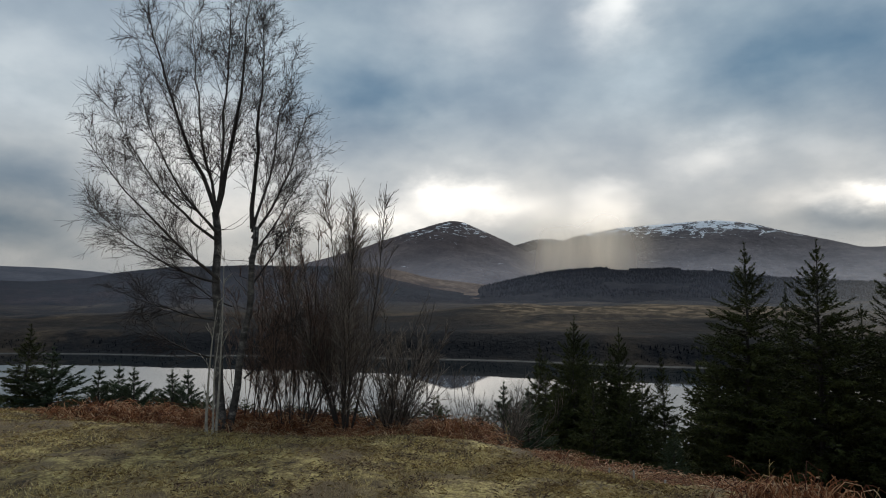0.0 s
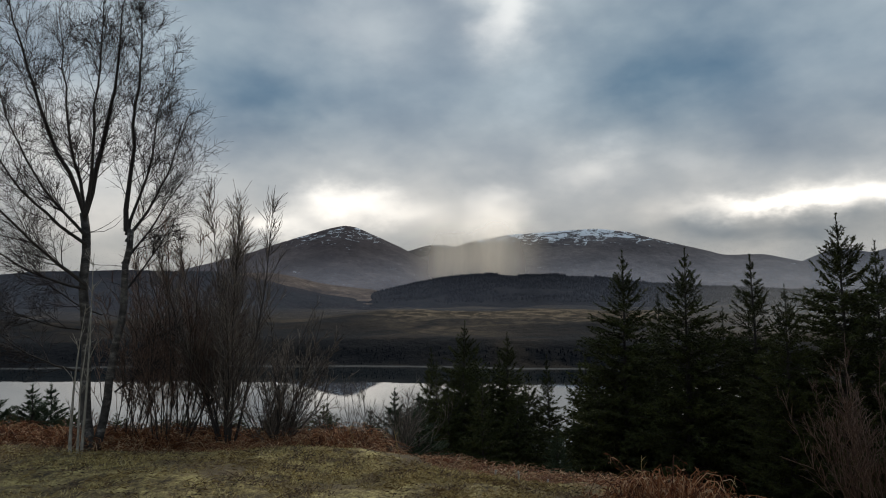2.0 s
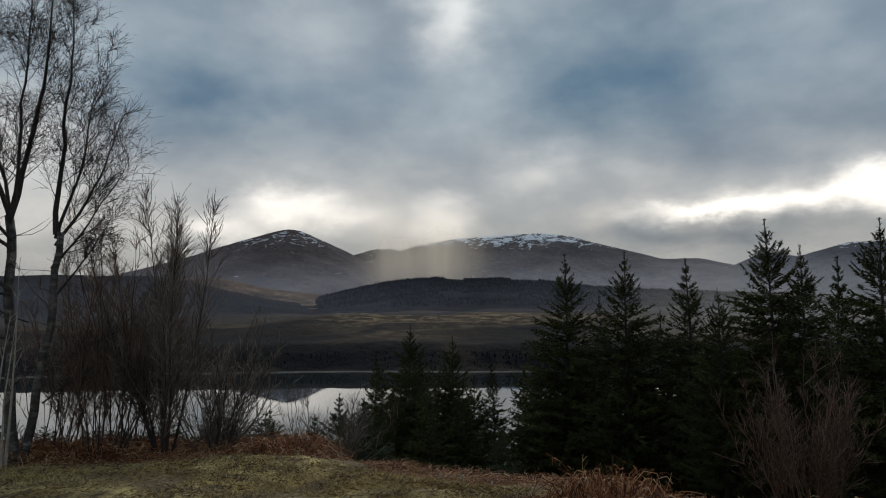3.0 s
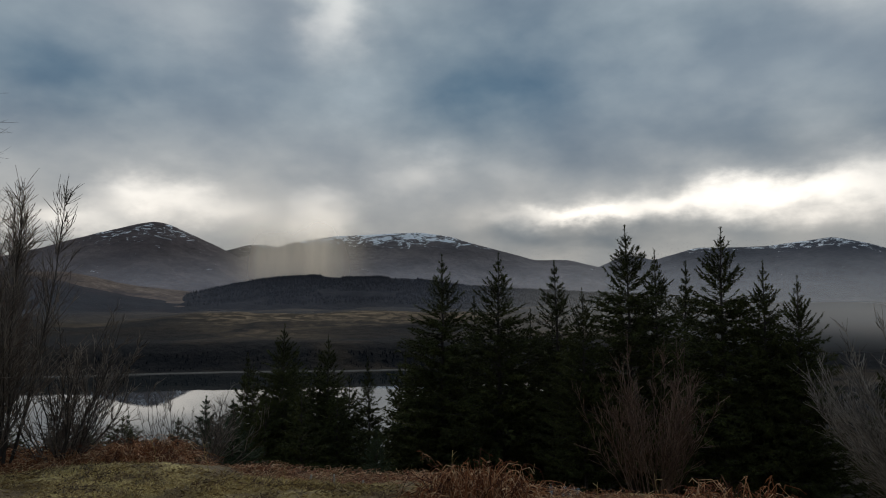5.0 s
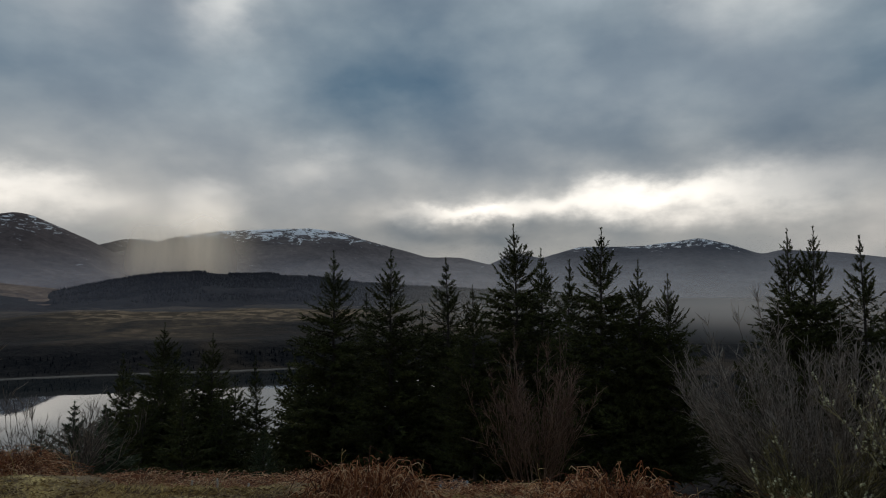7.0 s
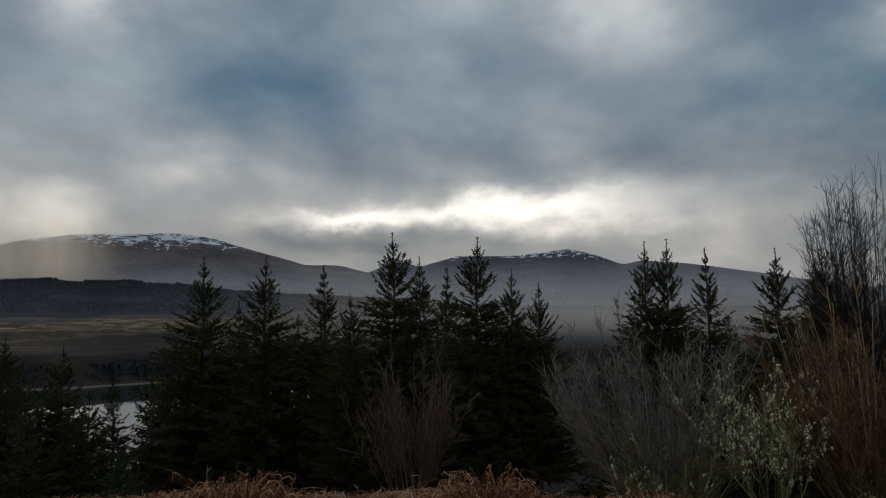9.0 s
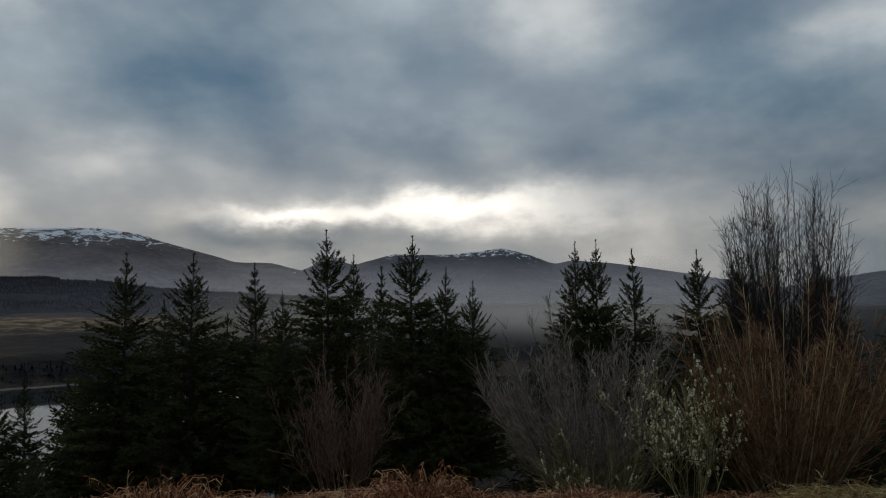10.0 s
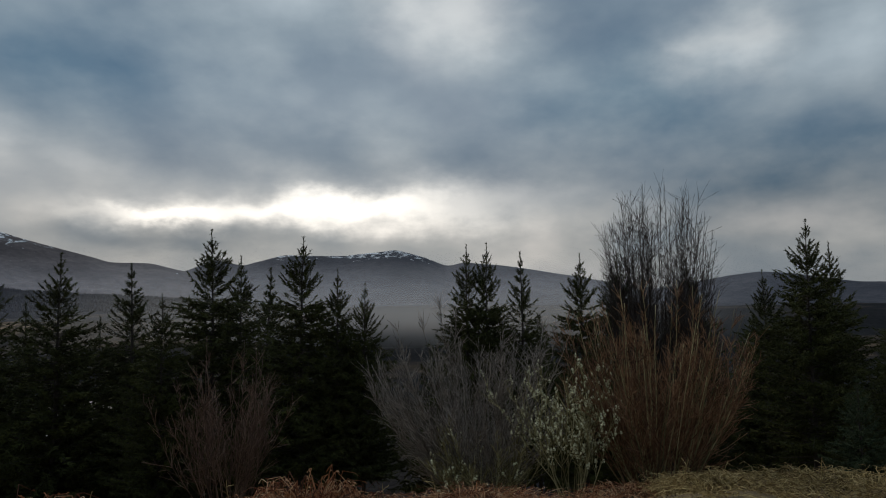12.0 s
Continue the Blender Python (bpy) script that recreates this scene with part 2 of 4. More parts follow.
GREYTWIG = material("grey_willow_twigs", [(0.3, (0.089, 0.073, 0.064)), (0.5, (0.218, 0.185, 0.161)), (0.7, (0.387, 0.339, 0.298))], 4.0, 0.7, 0.0, per_piece=0.4)
GREENTWIG = material("lichen_green_twigs", [(0.3, (0.098, 0.084, 0.039)), (0.5, (0.238, 0.203, 0.098)), (0.7, (0.448, 0.392, 0.21))], 4.0, 0.8, 0.0, per_piece=0.4)
ALDER = material("alder_twigs", [(0.3, (0.057, 0.044, 0.037)), (0.5, (0.138, 0.108, 0.09)), (0.7, (0.287, 0.236, 0.196))], 4.0, 0.75, 0.0, per_piece=0.4)
OLIVETWIG = material("olive_brown_twigs", [(0.3, (0.079, 0.037, 0.021)), (0.5, (0.182, 0.091, 0.048)), (0.7, (0.331, 0.186, 0.1))], 4.0, 0.75, 0.0, per_piece=0.4)
CATKIN = material("silver_catkins", [(0.3, (0.462, 0.462, 0.286)), (0.7, (0.814, 0.792, 0.572))], 20.0, 0.8, 0.0, per_piece=0.3)
NEEDLE = material("spruce_needles", [(0.30, (0.018, 0.019, 0.009)), (0.46, (0.038, 0.042, 0.015)), (0.60, (0.07, 0.077, 0.024)), (0.75, (0.12, 0.118, 0.042))], 0.7, 0.75, 0.0, per_piece=0.16, gloss=0.12)
PINE = material("young_spruce_needles", [(0.30, (0.022, 0.034, 0.02)), (0.5, (0.045, 0.062, 0.033)), (0.7, (0.085, 0.105, 0.055))], 0.7, 0.7, 0.0, per_piece=0.25, gloss=0.12)
BRACKEN = material("dead_bracken", [(0.25, (0.07, 0.024, 0.013)), (0.42, (0.21, 0.070, 0.028)), (0.60, (0.38, 0.16, 0.066)), (0.82, (0.68, 0.48, 0.29))], 2.2, 0.8, 0.0, per_piece=0.62)
DRYGRASS = material("dry_bank_grass", [(0.3, (0.15, 0.09, 0.035)), (0.5, (0.34, 0.235, 0.09)), (0.7, (0.55, 0.42, 0.2))], 2.2, 0.8, 0.0, per_piece=0.45)


def water_material():
    m = bpy.data.materials.new("still_loch_water")
    m.use_nodes = True
    n = Nodes(m.node_tree)
    at = n.add("ShaderNodeTexCoord").outputs["Object"]
    shader = n.add("ShaderNodeBsdfPrincipled")
    shader.inputs["Base Color"].default_value = (0.012, 0.017, 0.02, 1)
    shader.inputs["Roughness"].default_value = 0.012
    shader.inputs["IOR"].default_value = 1.7
    shader.inputs["Specular IOR Level"].default_value = 0.5
    b = n.add("ShaderNodeBump")
    b.inputs["Strength"].default_value, b.inputs["Distance"].default_value = 0.02, 0.15
    n.link(n.noise(at, 0.6, 3.0, 0.5), b.inputs["Height"])
    n.link(b.outputs[0], shader.inputs["Normal"])
    n.link(shader.outputs[0], n.add("ShaderNodeOutputMaterial").inputs[0])
    return m


WATER = water_material()


# ---- mesh helpers ----
def mesh_of(name, verts, faces, mat, smooth=False):
    me = bpy.data.meshes.new(name)
    me.from_pydata(np.asarray(verts, float).tolist(), [], [list(f) for f in np.asarray(faces).tolist()] if isinstance(faces, np.ndarray) else faces)
    me.materials.append(mat)
    if smooth:
        me.polygons.foreach_set("use_smooth", [True] * len(me.polygons))
    me.update()
    return me


def part(name, verts, faces, mat, parent, label="", smooth=False):
    ob = new(name, mesh_of(name, verts, faces, mat, smooth))
    ob.parent = parent
    if label:
        tagged(ob, label)
    return ob


def thing(name, label, category, group="", kind=""):
    return tagged(new(name), label, category, group, kind)


class Tubes:
    """Collects tapered tubes along bent lines into one mesh."""

    def __init__(self):
        self.verts, self.faces, self.count = [], [], 0

    def add(self, points, radii, sides=4):
        p = np.asarray(points, float)
        r = np.asarray(radii, float)
        t = np.gradient(p, axis=0)
        t /= np.linalg.norm(t, axis=1)[:, None] + 1e-12
        ref = np.array([0.31, 0.95, 0.05]) if abs(t[0, 2]) > 0.6 else np.array([0.1, 0.05, 1.0])
        a = np.cross(t, ref)
        a /= np.linalg.norm(a, axis=1)[:, None] + 1e-12
        b = np.cross(t, a)
        turn = np.arange(sides) * 2 * np.pi / sides
        ring = p[:, None] + r[:, None, None] * (np.cos(turn)[None, :, None] * a[:, None] + np.sin(turn)[None, :, None] * b[:, None])
        n, k = len(p), self.count
        self.verts.append(ring.reshape(-1, 3))
        i, j = np.meshgrid(np.arange(n - 1), np.arange(sides), indexing="ij")
        q = (j + 1) % sides
        quads = np.stack([i * sides + j, i * sides + q, (i + 1) * sides + q, (i + 1) * sides + j], -1).reshape(-1, 4) + k
        self.faces += quads.tolist()
        if sides > 3:
            self.faces.append([k + (n - 1) * sides + s for s in range(sides)])
        self.count += n * sides

    def part(self, name, mat, parent, label="", smooth=True):
        return part(name, np.concatenate(self.verts), self.faces, mat, parent, label, smooth)


def unit(v):
    v = np.asarray(v, float)
    return v / (np.linalg.norm(v) + 1e-12)


def bent(rng, start, way, length, steps, wander, rise):
    """Points of a growing shoot: it wanders and bends up (or down, for a negative rise)."""
    pts, d, step = [np.asarray(start, float)], unit(way), length / steps
    for _ in range(steps):
        d = unit(d + rng.normal(0, wander, 3) + np.array([0, 0, rise]))
        pts.append(pts[-1] + d * step)
    return np.array(pts)


def off(rng, d, angle):
    """A way that leaves d by an angle in degrees, in a chance direction."""
    d = unit(d)
    side = unit(np.cross(d, rng.normal(0, 1, 3)))
    return d * math.cos(radians(angle)) + side * math.sin(radians(angle))


# ---- the land ----
EDGE_AZ = [-180, -110, -60, -34, -27, -18, -9, 0, 10, 20, 30, 45, 60, 70, 80, 85, 95, 120, 180]
EDGE_R = [60, 40, 18, 13.4, 10.8, 9.2, 8.6, 8.0, 7.0, 6.4, 5.85, 5.65, 5.5, 5.6, 6.2, 6.9, 7.4, 20, 60]
LOCH = -83.0


def edge_at(az):
    return np.interp(az, EDGE_AZ, EDGE_R)


def shore_at(az):
    return np.interp(az, [-60, -34, -23, -4, 16, 40, 90], [1209, 1057, 917, 809, 758, 782, 1066])


def land(r, az):
    """Height of the ground at a distance and a bearing in degrees from the first standpoint."""
    r, az = np.asarray(r, float), np.asarray(az, float)
    s = r - edge_at(az) - 0.9
    fall = np.interp(az, [-180, -120, -70, 120, 150, 180], [-0.08, -0.02, 0.36, 0.36, 0.0, -0.08])
    soft = 0.7 * np.logaddexp(0, s / 0.7)
    near = -0.025 * np.minimum(r, 60) - fall * soft
    near = near + 0.05 * np.sin(r * 1.7 + az * 0.11) * np.sin(az * 0.23 + 1.3) * np.clip(r / 4, 0, 1)
    shore = shore_at(az)
    far = np.interp(r / shore, [0.93, 1.0, 1.02, 1.09, 1.28, 1.7, 2.3, 4.5], [LOCH - 8, LOCH - 0.5, LOCH + 3, LOCH + 24, -52, -27, -32, -20])
    # far bank fitted to the view by its reflection: steep opposite the standpoint, low towards the head of the loch
    steep = np.interp(az, [-32, -8, 30, 40], [0.45, 1.0, 1.0, 0.3]) * np.interp(r / shore, [1.02, 1.05, 1.12, 1.25], [0, 1, 1, 0])
    far = far + 7.0 * (steep - 0.4) * (np.interp(r / shore, [1.01, 1.04, 1.15, 1.25], [0, 1, 1, 0]))
    near = np.maximum(near, LOCH - 10)
    far = np.maximum(far, LOCH + 3 + np.interp(az, [30, 38, 120], [-20, 0, 0]))
    near = np.maximum(near, LOCH + 3 + np.interp(az, [30, 38, 120], [-20, 0, 0]))
    blend = np.clip((r - 380) / 150, 0, 1)
    behind = np.abs(az) > 125
    return np.where(behind, near, near * (1 - blend) + far * blend)


def spot(az, d):
    a = radians(az)
    return np.array([d * math.sin(a), d * math.cos(a), float(land(d, az))])


def build_ground():
    rs = np.concatenate([np.arange(0.0, 16, 0.12), np.geomspace(16, 600, 40), np.arange(615, 1500, 15), np.geomspace(1520, 4950, 40)])
    azs = np.arange(-180, 180, 0.75)
    r, az = np.meshgrid(rs, azs, indexing="ij")
    z = land(r, az)
    a = np.radians(az)
    x, y = r * np.sin(a), r * np.cos(a)
    bumps = np.array([noise.fractal((u * 0.9, v * 0.9, 0.0), 0.8, 2.1, 4) if d < 30 else 0.0 for u, v, d in zip(x.flat, y.flat, r.flat)]).reshape(r.shape)
    broad = np.array([noise.fractal((u * 0.004, v * 0.004, 4.0), 0.9, 2.1, 6) if d > 600 else 0.0 for u, v, d in zip(x.flat, y.flat, r.flat)]).reshape(r.shape)
    tufts = np.array([noise.fractal((u * 3.1, v * 3.1, 7.0), 0.7, 2.2, 3) if d < 14 else 0.0 for u, v, d in zip(x.flat, y.flat, r.flat)]).reshape(r.shape)
    z = z + 0.065 * bumps + 0.022 * tufts + broad * 9.0 * np.clip((r - shore_at(az) - 20) / 300, 0, 1)
    m, n = r.shape
    i, j = np.meshgrid(np.arange(m - 1), np.arange(n), indexing="ij")
    k = (j + 1) % n
    faces = np.stack([i * n + j, (i + 1) * n + j, (i + 1) * n + k, i * n + k], -1).reshape(-1, 4)
    me = mesh_of("ground", np.stack([x, y, z], -1).reshape(-1, 3), faces, TURF, True)
    me.materials.append(MOOR)
    me.polygons.foreach_set("material_index", (np.asarray(rs)[i.reshape(-1)] > 40).astype(int).tolist())
    tagged(new("ground", me), "mossy yellow-green turf falling away to dark moorland", "ground", kind="stuff")


def build_water():
    ring = [(4000 * math.sin(radians(a)), 4000 * math.cos(radians(a)), LOCH) for a in range(0, 360, 5)]
    tagged(new("water", mesh_of("water", ring, [list(range(len(ring)))[::-1]], WATER)), "still grey loch reflecting the bright cloud", "loch", kind="structure")


def hill(name, label, front, crest, back, ridge, rough, mat, az_step=0.2, seed=0.0):
    """A hill seen on its skyline: ridge gives bearing and angle of the crest in degrees."""
    az0, az1 = ridge[0][0], ridge[-1][0]
    azs = np.arange(az0, az1 + az_step / 2, az_step)
    els = np.interp(azs, [p[0] for p in ridge], [p[1] for p in ridge])
    k = np.exp(-np.linspace(-2, 2, 9) ** 2)
    els = np.convolve(np.pad(els, 4, mode="edge"), k / k.sum(), "valid")
    top = EYE + crest * np.tan(np.radians(els))
    feet = land(np.full(len(azs), float(front)), azs) - 10.0
    ts = np.concatenate([np.linspace(0, 1, 44), np.linspace(1.06, 1.6, 8)])
    verts = []
    for t in ts:
        r = front + (crest - front) * t if t <= 1 else crest + (back - crest) * (t - 1) / 0.6
        rise = t ** 1.25 if t <= 1 else 1 - ((t - 1) / 0.6) ** 1.4
        for az, z, foot in zip(azs, top, feet):
            a = radians(az)
            x, y = r * math.sin(a), r * math.cos(a)
            n = noise.fractal((x * rough[1], y * rough[1], seed), 0.95, 2.1, 7)
            edge = max(0.0, min(1.0, (az - az0) / 3, (az1 - az) / 3))
            swell = (1.0 - 0.75 * min(1, max(0, t - 0.55) / 0.45)) if t <= 1 else 0.4
            verts.append((x, y, foot + (z - foot) * rise * min(1.0, edge * 1.5) + n * rough[0] * swell * (0.3 + edge) * (0.25 if t < 0.02 else 1)))
    m, n = len(ts), len(azs)
    i, j = np.meshgrid(np.arange(m - 1), np.arange(n - 1), indexing="ij")
    faces = np.stack([i * n + j, (i + 1) * n + j, (i + 1) * n + j + 1, i * n + j + 1], -1).reshape(-1, 4)
    tagged(new(name, mesh_of(name, verts, faces, mat, True)), label, "hill" if "hill" in name else "mountain", "hills across the loch", "structure")
    return np.array(verts).reshape(m, n, 3)


def build_shoreline():
    """A strip of pale stones along the far shore."""
    verts, faces = [], []
    for k, az in enumerate(np.arange(-60, 36, 0.25)):
        r = float(shore_at(az)) + 3.0 * noise.noise((az * 0.7, 2.0, 0.0))
        for q, z in ((r - 2, LOCH - 0.4), (r, LOCH + 0.4), (r + 3, LOCH + 1.0), (r + 7, LOCH - 2.0)):
            verts.append((q * math.sin(radians(az)), q * math.cos(radians(az)), z))
        if k:
            faces += [[4 * k - 4 + i, 4 * k - 3 + i, 4 * k + 1 + i, 4 * k + i] for i in range(3)]
    tagged(new("shoreline", mesh_of("shoreline", verts, faces, SHINGLE)), "thin strip of pale shingle along the far shore", "shore", kind="structure")


build_ground()
build_water()
build_shoreline()
wooded = hill("hill", "low wooded hill across the loch with a dark forest", 1850, 2500, 3000,
     [(-2, -1.6), (1.5, -0.5), (3.8, 0.5), (7.3, 1.15), (10.8, 1.8), (14, 1.95), (16.5, 1.75), (19.2, 1.85), (22.7, 1.65), (26, 1.1), (31, 0.7), (37, 0.4), (43, 0.1), (48, -0.8)], (9, 0.012), FOREST, seed=1.0)
hill("hill", "brown heather hillside beyond the loch with dark plantations", 1560, 2300, 2900,
     [(-75, 2.4), (-50, 2.2), (-38, 0.9), (-33, 0.7), (-29, 1.0), (-26, 1.6), (-23, 2.0), (-16.4, 2.2), (-9.2, 2.1), (-6.5, 1.6), (-4, 0.9), (-1.2, 0.3), (3.3, -0.4), (6, -1.0), (9, -1.8)], (10, 0.006), HEATHER, seed=2.0)
hill("hill", "pale brown grassy spur at the foot of the mountain", 1900, 2650, 3000,
     [(-12, 1.2), (-8, 2.0), (-5.5, 2.1), (-3.5, 1.75), (-1.2, 1.15), (1.5, 0.8), (3.8, 0.55), (6, -0.2), (9, -1.4)], (9, 0.006), SPUR, seed=8.0)
hill("hill", "distant hill on the skyline, tinted blue-grey as by haze", 3300, 4200, 4600, [(-75, 2.0), (-45, 1.6), (-38, 1.7), (-34.6, 1.85), (-31, 1.75), (-27.6, 1.45), (-24, 0.8), (-20, -0.4)], (8, 0.004), HAZYHILL, seed=3.0)
hill("mountain", "conical brown mountain with thin snow on its top", 2900, 4100, 4600,
     [(-17, 1.0), (-12, 2.4), (-7.2, 3.8), (-5.3, 4.5), (-2.5, 5.4), (-0.6, 6.05), (0.8, 6.3), (1.8, 6.15), (3.3, 5.5), (5.9, 4.3), (7.3, 3.5), (9.5, 2.6), (13, 1.2)], (16, 0.004), PEAK, seed=4.0)
hill("mountain", "broad snow-capped mountain under low cloud", 3200, 4400, 4850,
     [(1, 1.5), (4, 2.4), (7, 3.3), (9.5, 3.9), (11.5, 4.7), (15.4, 5.45), (19.1, 5.6), (23.1, 5.85), (26.2, 5.3), (29.7, 4.3), (33.2, 3.3), (36.2, 3.3), (38.7, 2.65), (42, 1.6)], (14, 0.004), BROAD, seed=5.0)
hill("mountain", "small far ridge with a strip of snow in the gap", 4450, 4700, 4880,
     [(3, 2.0), (6, 3.9), (8, 4.5), (9.5, 4.6), (11, 4.3), (13, 3.6), (16, 2.0)], (12, 0.006), BROAD, seed=9.0)
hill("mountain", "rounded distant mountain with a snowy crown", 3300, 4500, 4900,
     [(36, 1.6), (38.7, 2.6), (41.1, 3.65), (43.4, 3.1), (46.7, 4.05), (51.9, 4.0), (54, 4.25), (56.4, 4.55), (59, 3.9), (61.1, 3.1), (62.6, 3.4), (66, 3.1), (71.5, 2.2), (75, 1.5), (79, 0.8)], (14, 0.004), HAZYHILL, seed=6.0)
hill("hill", "low rounded hill far down the valley, tinted blue-grey as by haze", 2900, 3900, 4400,
     [(74, 0.3), (80, 1.0), (85.2, 1.9), (87, 2.1), (89.2, 1.95), (93.6, 1.15), (100, 0.9), (115, 1.6), (125, 1.0)], (8, 0.004), HAZYHILL, seed=7.0)


def far_wood(label, spots, tall, seed):
    """Many small ragged cones of far conifers, joined."""
    rng = np.random.default_rng(seed)
    n = len(spots)
    h = rng.uniform(tall * 0.5, tall, n)
    w = h * rng.uniform(0.20, 0.34, n)
    turn = np.arange(5) * 2 * np.pi / 5
    ring = np.stack([np.cos(turn), np.sin(turn)], 1)
    low = np.asarray(spots)[:, None, :] + np.concatenate([ring[None] * (w[:, None, None] * rng.uniform(0.7, 1.3, (n, 5, 1))), np.full((n, 5, 1), -2.0)], 2)
    tip = np.asarray(spots) + np.column_stack([rng.normal(0, 0.4, n), rng.normal(0, 0.4, n), h])
    v = np.concatenate([low, tip[:, None]], 1).reshape(-1, 3)
    k = np.arange(n)[:, None] * 6
    f = np.concatenate([k + np.array((a, (a + 1) % 5, 5)) for a in range(5)])
    tagged(new("far_wood", mesh_of("far_wood", v, f, FOREST)), label, "wood", kind="stuff")


def hill_spots(grid, count, seed):
    """Chance places on a hill's front and crest, closer together near the crest and in stands."""
    rng = np.random.default_rng(seed)
    i = np.minimum(43 * rng.uniform(0.12, 1.0, count) ** 0.6, 42.99)
    i[: count // 4] = rng.uniform(42.0, 43.0, count // 4)
    j = rng.uniform(0, grid.shape[1] - 1.01, count)
    a, b = i.astype(int), j.astype(int)
    u, v = (i - a)[:, None], (j - b)[:, None]
    p = (grid[a, b] * (1 - u) + grid[a + 1, b] * u) * (1 - v) + (grid[a, b + 1] * (1 - u) + grid[a + 1, b + 1] * u) * v
    stand_of = np.array([noise.noise((q[0] * 0.006, q[1] * 0.006, 3.0)) for q in p])
    return p[(stand_of > -0.3) & (np.degrees(np.arctan2(p[:, 0], p[:, 1])) > 3.0 + 4.0 * rng.uniform(0, 1, count))]


def shore_spots(count, seed):
    rng = np.random.default_rng(seed)
    az = rng.uniform(-40, 34, count)
    r = shore_at(az) * rng.uniform(1.015, 1.06, count)
    keep = np.array([noise.noise((a * 0.35, 5.0, 1.0)) for a in az]) > -0.2
    az, r = az[keep], r[keep]
    a = np.radians(az)
    return np.column_stack([r * np.sin(a), r * np.cos(a), land(r, az)])


far_wood("dark conifer plantation covering the low hill", hill_spots(wooded, 15000, 2), 11.0, 3)
far_wood("dark trees along the bank of the far shore", shore_spots(900, 4), 4.5, 5)


def veil_material(name, alpha, noise_scale, tone):
    """Stand-in for sunbeams and haze: a mostly clear sheet, scattering some of the light that falls on it; thins out
    towards its rims, given by the mesh's own u and v.
    """
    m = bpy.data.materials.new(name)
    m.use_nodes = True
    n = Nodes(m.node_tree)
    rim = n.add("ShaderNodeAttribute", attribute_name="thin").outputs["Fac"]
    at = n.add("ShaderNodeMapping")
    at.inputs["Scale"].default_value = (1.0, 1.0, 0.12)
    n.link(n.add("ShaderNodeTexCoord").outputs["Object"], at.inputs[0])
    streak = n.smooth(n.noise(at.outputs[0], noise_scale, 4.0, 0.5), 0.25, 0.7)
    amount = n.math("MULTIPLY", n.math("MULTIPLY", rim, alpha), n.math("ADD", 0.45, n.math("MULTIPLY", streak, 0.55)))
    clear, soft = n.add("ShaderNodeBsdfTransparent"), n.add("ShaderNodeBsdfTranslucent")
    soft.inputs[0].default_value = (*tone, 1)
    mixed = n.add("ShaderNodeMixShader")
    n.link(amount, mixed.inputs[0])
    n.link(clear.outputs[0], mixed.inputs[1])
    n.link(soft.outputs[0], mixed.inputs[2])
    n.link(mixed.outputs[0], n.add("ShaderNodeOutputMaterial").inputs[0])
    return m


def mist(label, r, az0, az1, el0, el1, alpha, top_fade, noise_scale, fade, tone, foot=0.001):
    """A curved translucent sheet added in the valley to stand in for sunbeams or haze."""
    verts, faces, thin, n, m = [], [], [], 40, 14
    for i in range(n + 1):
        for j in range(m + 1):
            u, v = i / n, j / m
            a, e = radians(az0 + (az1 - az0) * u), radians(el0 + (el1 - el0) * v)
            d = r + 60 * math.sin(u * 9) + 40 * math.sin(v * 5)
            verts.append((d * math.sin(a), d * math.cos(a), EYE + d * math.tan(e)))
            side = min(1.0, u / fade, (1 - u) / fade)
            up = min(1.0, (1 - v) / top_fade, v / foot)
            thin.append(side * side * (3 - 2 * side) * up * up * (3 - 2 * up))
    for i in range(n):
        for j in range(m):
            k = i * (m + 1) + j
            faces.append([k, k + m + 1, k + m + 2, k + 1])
    me = mesh_of("mist", verts, faces, veil_material("sunbeam_haze_veil", alpha, noise_scale, tone), True)
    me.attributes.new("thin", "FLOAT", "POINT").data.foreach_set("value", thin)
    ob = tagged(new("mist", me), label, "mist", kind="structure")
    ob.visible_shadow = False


# added sheets: the first stands in for sunbeams, the others for distance haze
mist("pale translucent veil standing in for the sunbeams below the cloud", 2750, 5.0, 20.0, 0.6, 9.5, 0.95, 0.8, 0.005, 0.5, (0.98, 0.88, 0.74), 0.15)
mist("thin grey veil standing in for haze at the foot of the mountains", 2950, -24.0, 98.0, -1.2, 4.6, 0.20, 0.8, 0.002, 0.2, (0.74, 0.78, 0.92))
mist("grey veil standing in for haze at the far end of the valley", 900, 24.0, 92.0, -5.2, 4.6, 0.36, 0.75, 0.003, 0.3, (0.90, 0.88, 0.88), 0.14)
mist("thin blue veil standing in for haze over the moor across the loch", 1300, -50.0, 40.0, -4.2, 4.5, 0.06, 0.6, 0.002, 0.15, (0.70, 0.78, 1.0), 0.4)

